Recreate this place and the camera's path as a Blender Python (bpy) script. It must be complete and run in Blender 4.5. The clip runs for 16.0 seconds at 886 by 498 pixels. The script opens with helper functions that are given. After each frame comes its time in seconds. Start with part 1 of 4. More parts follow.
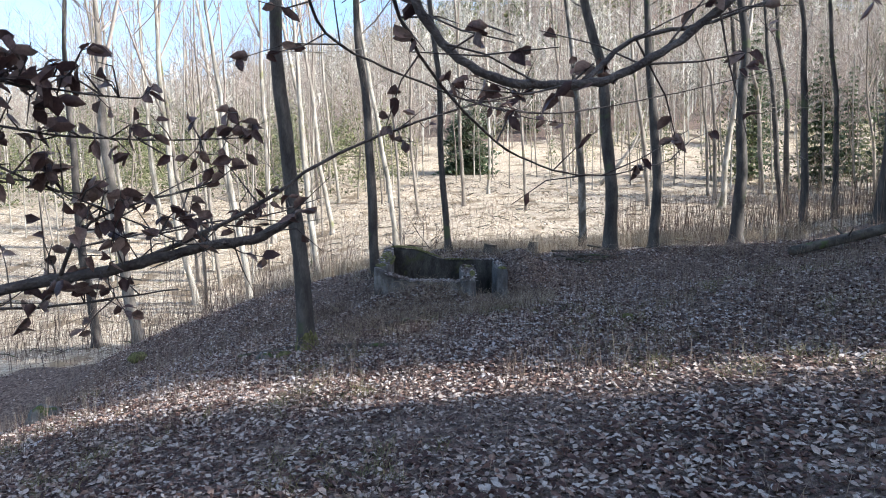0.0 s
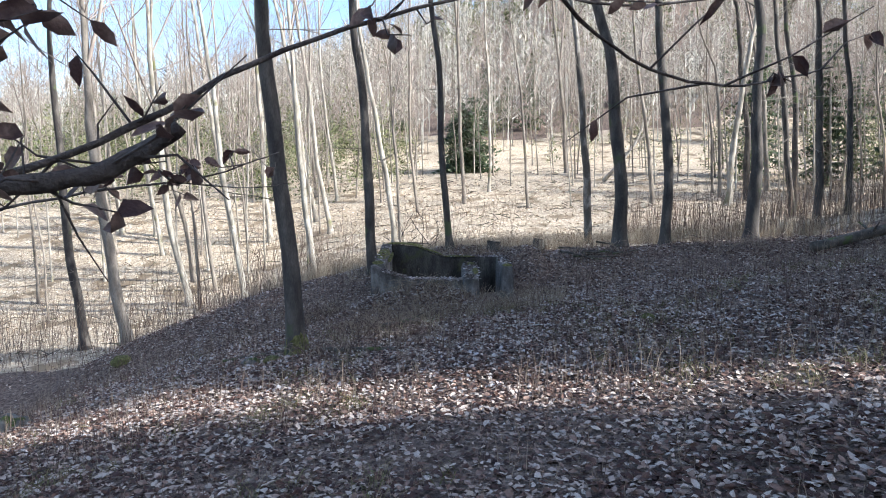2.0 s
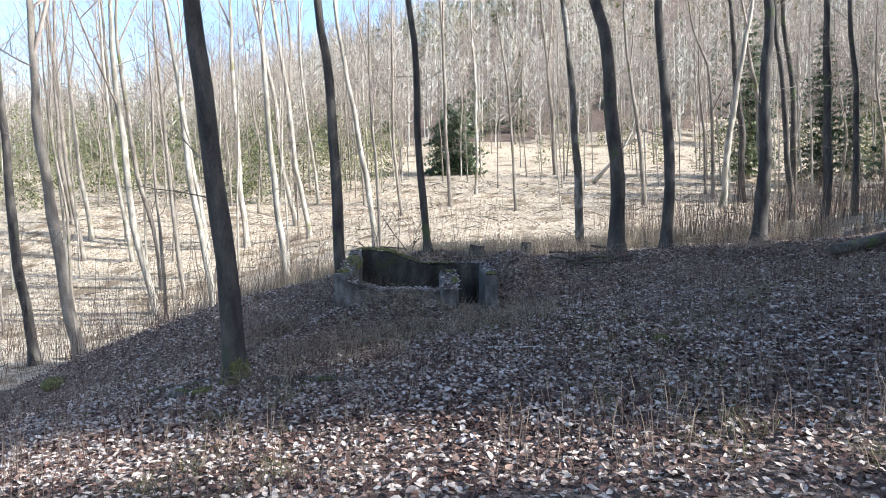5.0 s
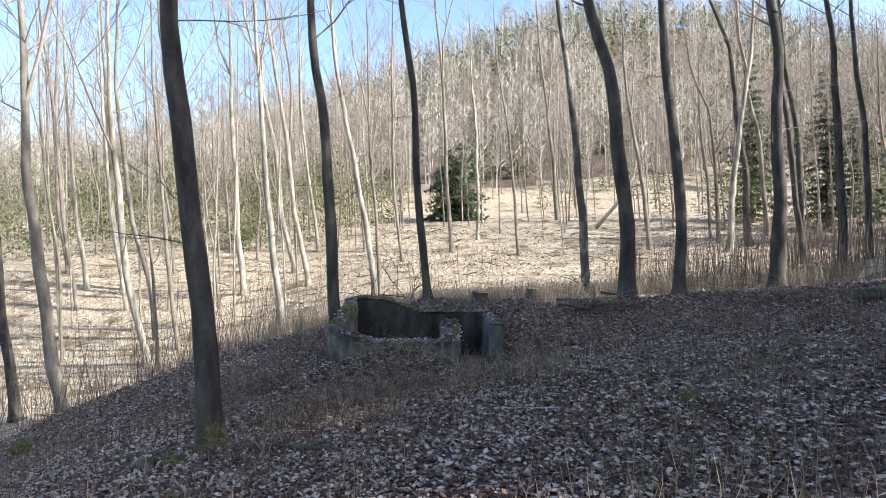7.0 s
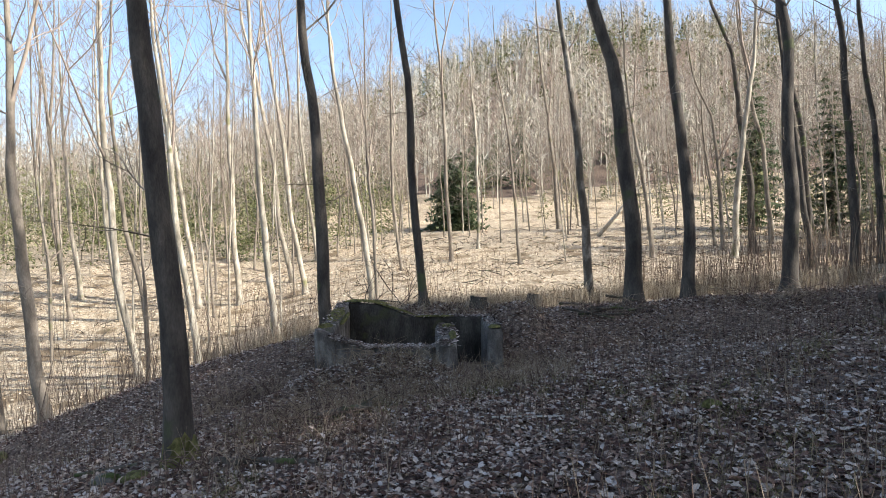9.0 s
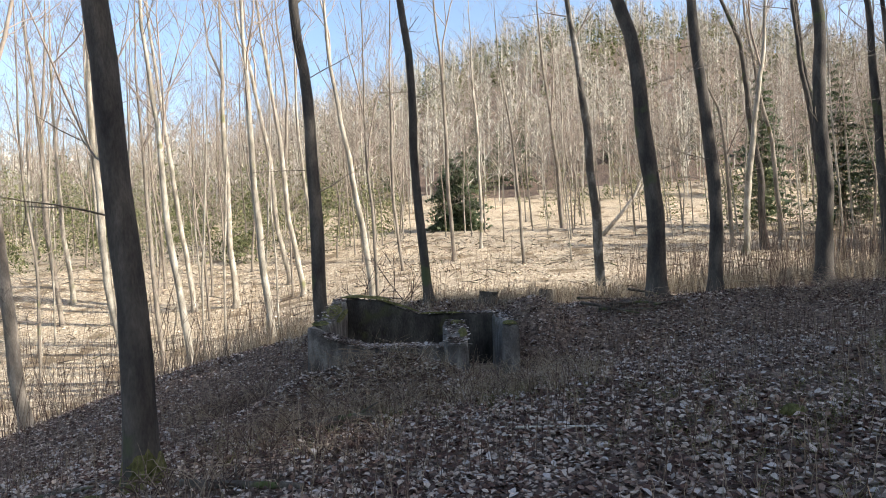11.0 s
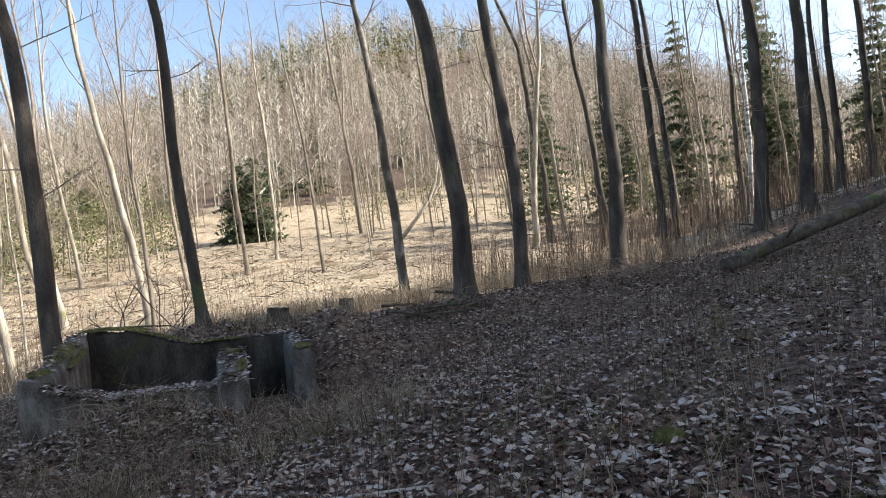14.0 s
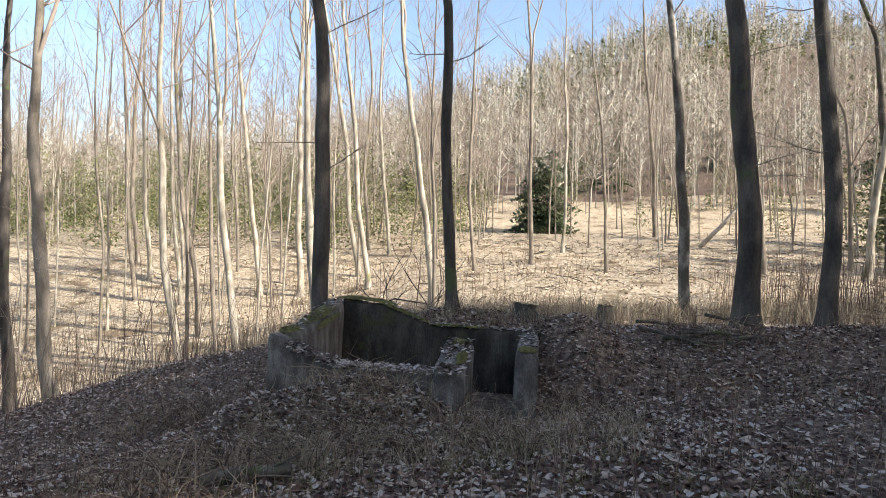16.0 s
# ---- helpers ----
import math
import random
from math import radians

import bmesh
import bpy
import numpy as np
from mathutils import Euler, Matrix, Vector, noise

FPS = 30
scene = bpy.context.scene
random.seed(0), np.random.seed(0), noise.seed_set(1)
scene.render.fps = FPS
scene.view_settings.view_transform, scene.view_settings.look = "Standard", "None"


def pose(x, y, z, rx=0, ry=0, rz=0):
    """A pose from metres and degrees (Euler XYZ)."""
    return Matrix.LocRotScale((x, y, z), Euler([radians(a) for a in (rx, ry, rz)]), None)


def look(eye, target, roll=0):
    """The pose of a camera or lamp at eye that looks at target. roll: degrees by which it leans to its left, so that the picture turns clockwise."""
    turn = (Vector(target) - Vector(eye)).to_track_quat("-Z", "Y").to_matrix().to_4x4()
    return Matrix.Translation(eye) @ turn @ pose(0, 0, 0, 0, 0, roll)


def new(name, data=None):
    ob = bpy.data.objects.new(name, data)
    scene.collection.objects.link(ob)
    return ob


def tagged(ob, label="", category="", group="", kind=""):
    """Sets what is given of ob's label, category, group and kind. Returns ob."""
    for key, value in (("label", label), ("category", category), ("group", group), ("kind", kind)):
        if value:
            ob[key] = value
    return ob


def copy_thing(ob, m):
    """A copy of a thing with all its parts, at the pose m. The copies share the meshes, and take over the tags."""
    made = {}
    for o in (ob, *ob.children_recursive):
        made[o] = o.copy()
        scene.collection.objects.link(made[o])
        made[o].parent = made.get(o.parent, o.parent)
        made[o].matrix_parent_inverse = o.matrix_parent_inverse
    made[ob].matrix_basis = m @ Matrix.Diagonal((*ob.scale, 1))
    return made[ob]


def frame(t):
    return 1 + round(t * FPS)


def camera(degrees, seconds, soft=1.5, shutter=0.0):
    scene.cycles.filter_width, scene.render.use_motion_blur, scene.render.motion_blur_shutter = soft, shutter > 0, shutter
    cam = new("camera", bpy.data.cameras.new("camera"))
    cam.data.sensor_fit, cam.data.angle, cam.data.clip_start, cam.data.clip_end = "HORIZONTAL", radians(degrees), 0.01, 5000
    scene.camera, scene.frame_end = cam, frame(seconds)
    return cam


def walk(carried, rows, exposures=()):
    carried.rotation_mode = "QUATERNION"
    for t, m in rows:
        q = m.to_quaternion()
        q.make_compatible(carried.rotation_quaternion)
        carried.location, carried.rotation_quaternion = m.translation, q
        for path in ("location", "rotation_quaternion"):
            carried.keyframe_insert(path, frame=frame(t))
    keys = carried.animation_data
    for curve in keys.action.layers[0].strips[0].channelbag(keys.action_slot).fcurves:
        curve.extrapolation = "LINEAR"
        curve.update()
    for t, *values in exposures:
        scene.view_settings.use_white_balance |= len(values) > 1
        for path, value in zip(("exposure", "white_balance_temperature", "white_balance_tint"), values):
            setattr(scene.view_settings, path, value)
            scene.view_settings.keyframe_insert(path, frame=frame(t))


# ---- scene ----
cam = camera(68.0, 16.0, soft=1.0)

ROWS = [
    (0, look((0.717, 0.652, 2.481), (0.677, 2.646, 2.326), 0.33)),
    (0.5, look((0.659, 0.889, 2.456), (0.622, 2.883, 2.298), 0.47)),
    (1, look((0.573, 1.095, 2.410), (0.534, 3.089, 2.255), 0.35)),
    (1.5, look((0.578, 1.297, 2.349), (0.539, 3.290, 2.193), 0.09)),
    (2, look((0.664, 1.648, 2.315), (0.625, 3.642, 2.160), 0.18)),
    (2.5, look((0.682, 1.920, 2.323), (0.644, 3.914, 2.168), 0.32)),
    (3, look((0.681, 2.240, 2.233), (0.676, 4.235, 2.089), -0.19)),
    (3.5, look((0.737, 2.512, 2.208), (0.730, 4.507, 2.060), -0.14)),
    (4, look((0.833, 2.869, 2.193), (0.827, 4.863, 2.047), 0.03)),
    (6.5, look((0.951, 4.360, 2.225), (0.946, 6.356, 2.092), -0.07)),
    (7, look((0.949, 4.494, 2.177), (0.938, 6.494, 2.174), -0.37)),
    (7.5, look((0.933, 4.629, 2.154), (0.922, 6.629, 2.186), -0.50)),
    (8, look((0.976, 4.785, 2.116), (0.963, 6.785, 2.142), -0.60)),
    (8.5, look((1.059, 4.984, 2.071), (1.044, 6.984, 2.101), -0.66)),
    (9, look((1.053, 5.258, 1.949), (1.038, 7.257, 1.982), -0.58)),
    (11.5, look((0.911, 6.823, 1.717), (0.894, 8.823, 1.760), -1.21)),
    (12, look((0.968, 7.125, 1.719), (0.950, 9.124, 1.760), -1.09)),
    (12.5, look((1.094, 7.535, 1.738), (1.075, 9.534, 1.780), -1.03)),
    (13, look((1.167, 7.898, 1.715), (1.198, 9.897, 1.761), -0.94)),
    (13.5, look((1.243, 8.215, 1.683), (1.505, 10.197, 1.725), -3.10)),
    (14, look((1.271, 8.319, 1.686), (1.847, 10.234, 1.718), -5.18)),
    (14.5, look((1.503, 8.599, 1.692), (1.783, 10.579, 1.742), -2.57)),
    (15, look((1.679, 8.867, 1.703), (1.685, 10.866, 1.746), 0.36)),
    (15.5, look((1.824, 9.039, 1.717), (1.700, 11.035, 1.764), 1.34)),
    (16, look((1.967, 9.115, 1.747), (1.672, 11.093, 1.784), 2.92)),
]
walk(cam, ROWS, exposures=[(0, 1.38, 5600, 10), (4, 1.42, 5550, 9), (6.5, 1.42, 5650, 9), (7.2, 1.25, 5950, 9), (12, 1.1, 6400, 10), (16, 1.15, 6500, 10)])

# ---- light ----
TO_SUN = Vector((0.90, -0.30, 0.56)).normalized()
sun_up = math.asin(TO_SUN.z)
sun_az = math.atan2(TO_SUN.x, TO_SUN.y)
world = bpy.data.worlds.new("sky")
scene.world = world
world.use_nodes = True
wn = world.node_tree
sky = wn.nodes.new("ShaderNodeTexSky")
sky.sky_type = 'NISHITA'
sky.sun_disc = False
sky.sun_elevation = sun_up
sky.sun_rotation = sun_az
sky.air_density = 1.0
sky.dust_density = 2.4
wn.links.new(sky.outputs[0], wn.nodes["Background"].inputs[0])
wn.nodes["Background"].inputs[1].default_value = 0.15
sun = new("sun", bpy.data.lights.new("sun", 'SUN'))
sun.data.energy = 5.0
sun.data.angle = radians(0.6)
sun.data.color = (1.0, 0.95, 0.87)
sun.matrix_world = look((0, 0, 60), Vector((0, 0, 60)) - TO_SUN)


# ---- materials ----
def material(name, colours, scale=4.0, rough=0.9, bump=0.3, detail=6.0, stretch=(1, 1, 1), island=0.0, fine=40.0,
             patch=None, patch_scale=1.0, patch_cut=0.55, gloss=0.2, through_light=0.0, fine_amount=0.25):
    """A noise-varied surface: a ramp of colours at one scale, a finer grain on it, a second colour in patches."""
    m = bpy.data.materials.new(name)
    m.use_nodes = True
    nt = m.node_tree
    N, L = nt.nodes, nt.links
    b = N["Principled BSDF"]
    b.inputs["Roughness"].default_value = rough
    b.inputs["Specular IOR Level"].default_value = gloss
    geo = N.new("ShaderNodeNewGeometry")
    mp = N.new("ShaderNodeMapping")
    mp.inputs["Scale"].default_value = stretch
    L.new(geo.outputs["Position"], mp.inputs["Vector"])
    n1 = N.new("ShaderNodeTexNoise")
    n1.inputs["Scale"].default_value = scale
    n1.inputs["Detail"].default_value = detail
    L.new(mp.outputs[0], n1.inputs["Vector"])
    ramp = N.new("ShaderNodeValToRGB")
    el = ramp.color_ramp.elements
    while len(el) < len(colours):
        el.new(0.5)
    for i, c in enumerate(colours):
        el[i].position = 0.3 + 0.4 * i / max(1, len(colours) - 1)
        el[i].color = (*c, 1)
    fac = n1.outputs["Fac"]
    if island:
        mix = N.new("ShaderNodeMath")
        mix.operation = 'MULTIPLY_ADD'
        sub = N.new("ShaderNodeMath")
        sub.operation = 'SUBTRACT'
        L.new(geo.outputs["Random Per Island"], sub.inputs[0])
        sub.inputs[1].default_value = 0.5
        L.new(sub.outputs[0], mix.inputs[0])
        mix.inputs[1].default_value = island
        L.new(fac, mix.inputs[2])
        fac = mix.outputs[0]
    L.new(fac, ramp.inputs[0])
    n2 = N.new("ShaderNodeTexNoise")
    n2.inputs["Scale"].default_value = fine
    n2.inputs["Detail"].default_value = 4
    L.new(mp.outputs[0], n2.inputs["Vector"])
    grain = N.new("ShaderNodeMapRange")
    L.new(n2.outputs["Fac"], grain.inputs["Value"])
    grain.inputs["From Min"].default_value = 0.25
    grain.inputs["From Max"].default_value = 0.75
    grain.inputs["To Min"].default_value = 1 - fine_amount
    grain.inputs["To Max"].default_value = 1 + fine_amount
    mul = N.new("ShaderNodeVectorMath")
    mul.operation = 'SCALE'
    L.new(ramp.outputs[0], mul.inputs[0])
    L.new(grain.outputs[0], mul.inputs["Scale"])
    col = mul.outputs[0]
    if patch:
        n3 = N.new("ShaderNodeTexNoise")
        n3.inputs["Scale"].default_value = patch_scale
        n3.inputs["Detail"].default_value = 8
        L.new(geo.outputs["Position"], n3.inputs["Vector"])
        cut = N.new("ShaderNodeMapRange")
        cut.inputs["From Min"].default_value = patch_cut
        cut.inputs["From Max"].default_value = patch_cut + 0.08
        L.new(n3.outputs["Fac"], cut.inputs["Value"])
        mx = N.new("ShaderNodeMix")
        mx.data_type = 'RGBA'
        L.new(cut.outputs[0], mx.inputs[0])
        L.new(col, mx.inputs[6])
        mx.inputs[7].default_value = (*patch, 1)
        col = mx.outputs[2]
    L.new(col, b.inputs["Base Color"])
    if bump:
        bp = N.new("ShaderNodeBump")
        bp.inputs["Strength"].default_value = bump
        bp.inputs["Distance"].default_value = 0.03
        add = N.new("ShaderNodeMath")
        L.new(n1.outputs["Fac"], add.inputs[0])
        L.new(n2.outputs["Fac"], add.inputs[1])
        L.new(add.outputs[0], bp.inputs["Height"])
        L.new(bp.outputs[0], b.inputs["Normal"])
    if through_light:
        tr = N.new("ShaderNodeBsdfTranslucent")
        L.new(col, tr.inputs[0])
        ms = N.new("ShaderNodeMixShader")
        ms.inputs[0].default_value = through_light
        L.new(b.outputs[0], ms.inputs[1])
        L.new(tr.outputs[0], ms.inputs[2])
        L.new(ms.outputs[0], N["Material Output"].inputs[0])
    return m


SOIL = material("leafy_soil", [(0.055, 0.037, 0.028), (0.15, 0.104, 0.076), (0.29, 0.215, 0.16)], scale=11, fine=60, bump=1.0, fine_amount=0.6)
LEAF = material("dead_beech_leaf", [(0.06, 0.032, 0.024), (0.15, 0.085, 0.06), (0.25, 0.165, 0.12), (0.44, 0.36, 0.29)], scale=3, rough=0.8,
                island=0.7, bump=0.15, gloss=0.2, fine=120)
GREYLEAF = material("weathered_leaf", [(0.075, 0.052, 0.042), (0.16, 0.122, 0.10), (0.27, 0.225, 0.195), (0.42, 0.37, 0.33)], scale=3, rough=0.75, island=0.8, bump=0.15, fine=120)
CRUMB = material("leaf_crumbs", [(0.045, 0.025, 0.019), (0.12, 0.068, 0.05), (0.20, 0.13, 0.097), (0.36, 0.28, 0.22)], scale=3, rough=0.8, island=0.8, bump=0)
# leaf cover of the clearing: its sunlight is partly put into these pale colours
CARPET = material("sunlit_leaf_carpet", [(0.19, 0.135, 0.082), (0.41, 0.325, 0.22), (0.62, 0.53, 0.39)], scale=5, fine=35, bump=1.0, fine_amount=0.5,
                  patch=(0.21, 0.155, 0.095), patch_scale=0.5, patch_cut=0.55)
PALELEAF = material("sunlit_leaf", [(0.30, 0.22, 0.14), (0.49, 0.39, 0.27), (0.66, 0.56, 0.42)], scale=0.8, rough=0.7, island=0.8, bump=0, fine=60)
HANGING = material("hanging_beech_leaf", [(0.06, 0.03, 0.025), (0.13, 0.075, 0.055), (0.23, 0.15, 0.11)], scale=20, rough=0.55,
                   island=0.5, bump=0.2, gloss=0.4, fine=150, through_light=0.3)
STALK = material("dry_stalk", [(0.09, 0.058, 0.045), (0.17, 0.118, 0.088), (0.28, 0.215, 0.15)], scale=2, island=0.8, bump=0)
STRAW = material("dry_grass", [(0.21, 0.155, 0.10), (0.35, 0.275, 0.185), (0.47, 0.39, 0.28)], scale=1, island=0.7, bump=0, through_light=0.25)
GREENGRASS = material("tired_green_grass", [(0.10, 0.10, 0.035), (0.18, 0.17, 0.07), (0.30, 0.25, 0.13)], scale=1, island=0.7, bump=0, through_light=0.2)
BARK = {
    # "dark" has the near trunks' shade in its colour, "pale" the clearing's sun
    "dark": material("dark_shaded_bark", [(0.038, 0.032, 0.028), (0.068, 0.058, 0.048), (0.115, 0.098, 0.08)], scale=5, stretch=(1, 1, 0.35),
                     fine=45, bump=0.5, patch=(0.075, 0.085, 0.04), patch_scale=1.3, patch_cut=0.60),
    "pale": material("pale_sunlit_bark", [(0.15, 0.13, 0.10), (0.29, 0.255, 0.20), (0.45, 0.41, 0.33)], scale=4, stretch=(1, 1, 0.3),
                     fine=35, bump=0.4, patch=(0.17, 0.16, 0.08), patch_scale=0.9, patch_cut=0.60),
    "grey": material("grey_brown_bark", [(0.11, 0.09, 0.07), (0.19, 0.16, 0.125), (0.28, 0.24, 0.19)], scale=4, stretch=(1, 1, 0.3),
                     fine=35, bump=0.4, patch=(0.12, 0.12, 0.05), patch_scale=0.9, patch_cut=0.62),
    "mottled": material("mottled_bark", [(0.06, 0.05, 0.042), (0.10, 0.088, 0.07), (0.30, 0.27, 0.23)], scale=3, stretch=(1, 1, 0.6),
                        fine=30, bump=0.6),
}
BARK["birch"] = material("birch_bark", [(0.07, 0.06, 0.055), (0.5, 0.48, 0.44), (0.66, 0.64, 0.6)], scale=4, stretch=(0.5, 0.5, 2.0), fine=30, bump=0.3)
TWIG = material("bare_twig", [(0.17, 0.135, 0.11), (0.26, 0.21, 0.17), (0.35, 0.30, 0.24)], scale=1.5, bump=0)
FARTWIG = material("far_bare_wood", [(0.17, 0.15, 0.12), (0.34, 0.31, 0.25), (0.56, 0.52, 0.43)], scale=0.05, island=1.0, bump=0)
DARKTWIG = material("dark_branch_bark", [(0.04, 0.03, 0.026), (0.075, 0.06, 0.05), (0.12, 0.10, 0.085)], scale=15, fine=90, bump=0.5)
NEEDLE = material("spruce_needles", [(0.055, 0.075, 0.04), (0.105, 0.135, 0.072), (0.17, 0.20, 0.115)], scale=0.7, island=0.6, bump=0, rough=0.7, through_light=0.35)
IVY = material("evergreen_scrub", [(0.08, 0.09, 0.035), (0.15, 0.16, 0.07), (0.23, 0.23, 0.11)], scale=0.4, island=0.8, bump=0, rough=0.8, through_light=0.2)
CONCRETE = material("old_concrete", [(0.06, 0.052, 0.045), (0.12, 0.107, 0.093), (0.24, 0.22, 0.195)], scale=5, fine=60, bump=0.9, stretch=(1, 1, 0.5),
                    patch=(0.085, 0.085, 0.045), patch_scale=2.2, patch_cut=0.60, fine_amount=0.35)
# stained concrete of the back wall, with the room's shade mixed into its colour
SHADED_DAMP = material("shaded_damp_concrete", [(0.018, 0.015, 0.012), (0.04, 0.034, 0.027), (0.085, 0.074, 0.06)], scale=4, fine=50, bump=0.9, stretch=(1, 1, 0.35),
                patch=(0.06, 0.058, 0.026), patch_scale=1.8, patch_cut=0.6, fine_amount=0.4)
MOSS = material("moss", [(0.06, 0.058, 0.018), (0.13, 0.122, 0.038), (0.22, 0.20, 0.075)], scale=14, fine=160, bump=1.0)
STONE = material("mossy_stone", [(0.08, 0.075, 0.065), (0.16, 0.15, 0.13)], scale=8, fine=60, bump=0.8, patch=(0.06, 0.075, 0.02), patch_scale=5, patch_cut=0.52)
DEADWOOD = material("weathered_dead_wood", [(0.28, 0.24, 0.19), (0.42, 0.37, 0.30), (0.52, 0.47, 0.40)], scale=5, stretch=(1, 1, 0.4), bump=0.5)
LOGBARK = material("fallen_log_bark", [(0.045, 0.038, 0.03), (0.09, 0.076, 0.06), (0.15, 0.13, 0.10)], scale=6, bump=0.7, patch=(0.08, 0.10, 0.03), patch_scale=2.2, patch_cut=0.58)
CUTWOOD = material("cut_wood", [(0.30, 0.22, 0.13), (0.42, 0.32, 0.2)], scale=9, bump=0.3)


# ---- mesh helpers ----
class Shape:
    """Gathers vertices and faces of one mesh."""

    def __init__(self):
        self.v, self.f = [], []

    def tube(self, pts, radii, sides=6, cap=True):
        pts = [Vector(p) for p in pts]
        n0 = len(self.v)
        d0 = (pts[-1] - pts[0]).normalized()
        ref = Vector((1, 0, 0)) if abs(d0.x) < 0.8 else Vector((0, 1, 0))
        for i, p in enumerate(pts):
            d = (pts[min(i + 1, len(pts) - 1)] - pts[max(i - 1, 0)]).normalized()
            u = d.cross(ref).normalized()
            w = d.cross(u)
            for k in range(sides):
                a = 2 * math.pi * k / sides
                self.v.append(p + (u * math.cos(a) + w * math.sin(a)) * radii[i])
        for i in range(len(pts) - 1):
            for k in range(sides):
                a, b = n0 + i * sides + k, n0 + i * sides + (k + 1) % sides
                self.f.append((a, b, b + sides, a + sides))
        if cap:
            self.f.append(tuple(n0 + k for k in range(sides))[::-1])
            self.f.append(tuple(n0 + (len(pts) - 1) * sides + k for k in range(sides)))

    def face(self, *pts):
        n0 = len(self.v)
        self.v.extend(pts)
        self.f.append(tuple(range(n0, n0 + len(pts))))

    def leaf(self, at, along, up, length, width, fold, curl):
        side = along.cross(up).normalized()
        n0 = len(self.v)
        mid = at + along * length * 0.5 + up * curl
        tip = at + along * length + up * curl * 0.3
        s = side * width * 0.5
        q1, q2 = at + along * length * 0.3, at + along * length * 0.68
        lift = up * fold
        self.v.extend([at, q1 + s + lift, q2 + s * 0.9 + lift, tip, q2 - s * 0.9 + lift * 0.7, q1 - s + lift * 0.8, mid])
        self.f.extend([(n0, n0 + 1, n0 + 6), (n0 + 1, n0 + 2, n0 + 6), (n0 + 2, n0 + 3, n0 + 6),
                       (n0 + 3, n0 + 4, n0 + 6), (n0 + 4, n0 + 5, n0 + 6), (n0 + 5, n0, n0 + 6)])

    def mesh(self, name, mat, smooth=True):
        me = bpy.data.meshes.new(name)
        me.from_pydata([tuple(p) for p in self.v], [], self.f)
        me.materials.append(mat)
        if smooth:
            me.polygons.foreach_set("use_smooth", [True] * len(me.polygons))
        me.update()
        return me


def part(name, shape, mat, parent, label="", smooth=True):
    ob = new(name, shape.mesh(name, mat, smooth))
    if parent:
        ob.parent = parent
    if label:
        ob["label"] = label
    return ob


def thing(name, label, category, m=None, group=""):
    ob = new(name)
    ob.empty_display_size = 0.2
    if m:
        ob.matrix_basis = m
    return tagged(ob, label, category, group)


# ---- terrain ----
def sm(a, b, x):
    q = min(1, max(0, (x - a) / (b - a)))
    return q * q * (3 - 2 * q)


FALL = [(-60, 5), (-20, 2.3), (0, 1.0), (5, .5), (9, .2), (13, .05), (17, -.1), (20.5, .6), (23, .5), (28, .0), (34, 0), (48, 1.2), (80, 5.2), (110, 9)]


def fall_line(y):
    y = max(-60, min(110, y))
    for (a, p), (b, q) in zip(FALL, FALL[1:]):
        if y <= b:
            return p + (q - p) * (sm(a, b, y) + (y - a) / (b - a)) * 0.5
    return 9


def h(x, y):
    """Height of the ground: slope down to the ruin, hollow with the clearing, wooded hill behind."""
    near = 1 - sm(24, 50, y)
    s = x - 1.5
    right = (0.15 - 0.09 * sm(14, 22, y)) * min(40, max(0, s))
    right += 0.17 * max(0, min(40, s - 11)) * (1 - sm(26, 60, y))
    left = 0.12 * max(-40, min(0, s)) - 0.020 * max(0, min(10, -s - 2.2)) ** 2
    z = fall_line(y) + right * near + left * (1 - sm(28, 64, y)) + (1 - near) * 0.03 * max(-150, min(150, s))
    z += 0.45 * math.exp(-((x - 0.3) / 1.9) ** 2 - ((y - 20.5) / 1.3) ** 2)
    z += 0.60 * math.exp(-((x + 0.05) / 0.95) ** 2 - ((y - 16.5) / 0.55) ** 2)
    z += 0.14 * math.exp(-((x - 0.85) / 0.38) ** 2 - ((y - 16.05) / 0.45) ** 2)
    z += 0.34 * math.exp(-((x + 1.35) / 0.7) ** 2 - ((y - 16.6) / 0.6) ** 2)
    z += 0.55 * math.exp(-((x - 2.55) / 0.55) ** 2 - ((y - 18.9) / 1.1) ** 2)
    return z + sm(85, 270, y) * (22 + 52 * sm(-110, 60, x) - 34 * sm(75, 200, x))


def bumps(x, y):
    p = Vector((x, y, 0))
    return 0.06 * noise.noise(p * 0.7) + 0.03 * noise.noise(p * 2.3) + 0.25 * sm(30, 60, y) * noise.noise(p * 0.12)


# plan of the ruin's room
RX0, RX1, RY0, RY1 = -1.02, 1.74, 16.9, 19.05


def ground_z(x, y):
    z = h(x, y) + bumps(x, y)
    inside = sm(RX0 - 0.22, RX0 - 0.06, x) * (1 - sm(RX1 + 0.05, RX1 + 0.2, x)) * sm(RY0 - 0.1, RY0 + 0.1, y) * (1 - sm(RY1 + 0.05, RY1 + 0.22, y))
    return z + (-0.22 - z) * inside


def spread(n, reach, k):
    return [reach * math.sinh(k * (2 * i / (n - 1) - 1)) / math.sinh(k) for i in range(n)]


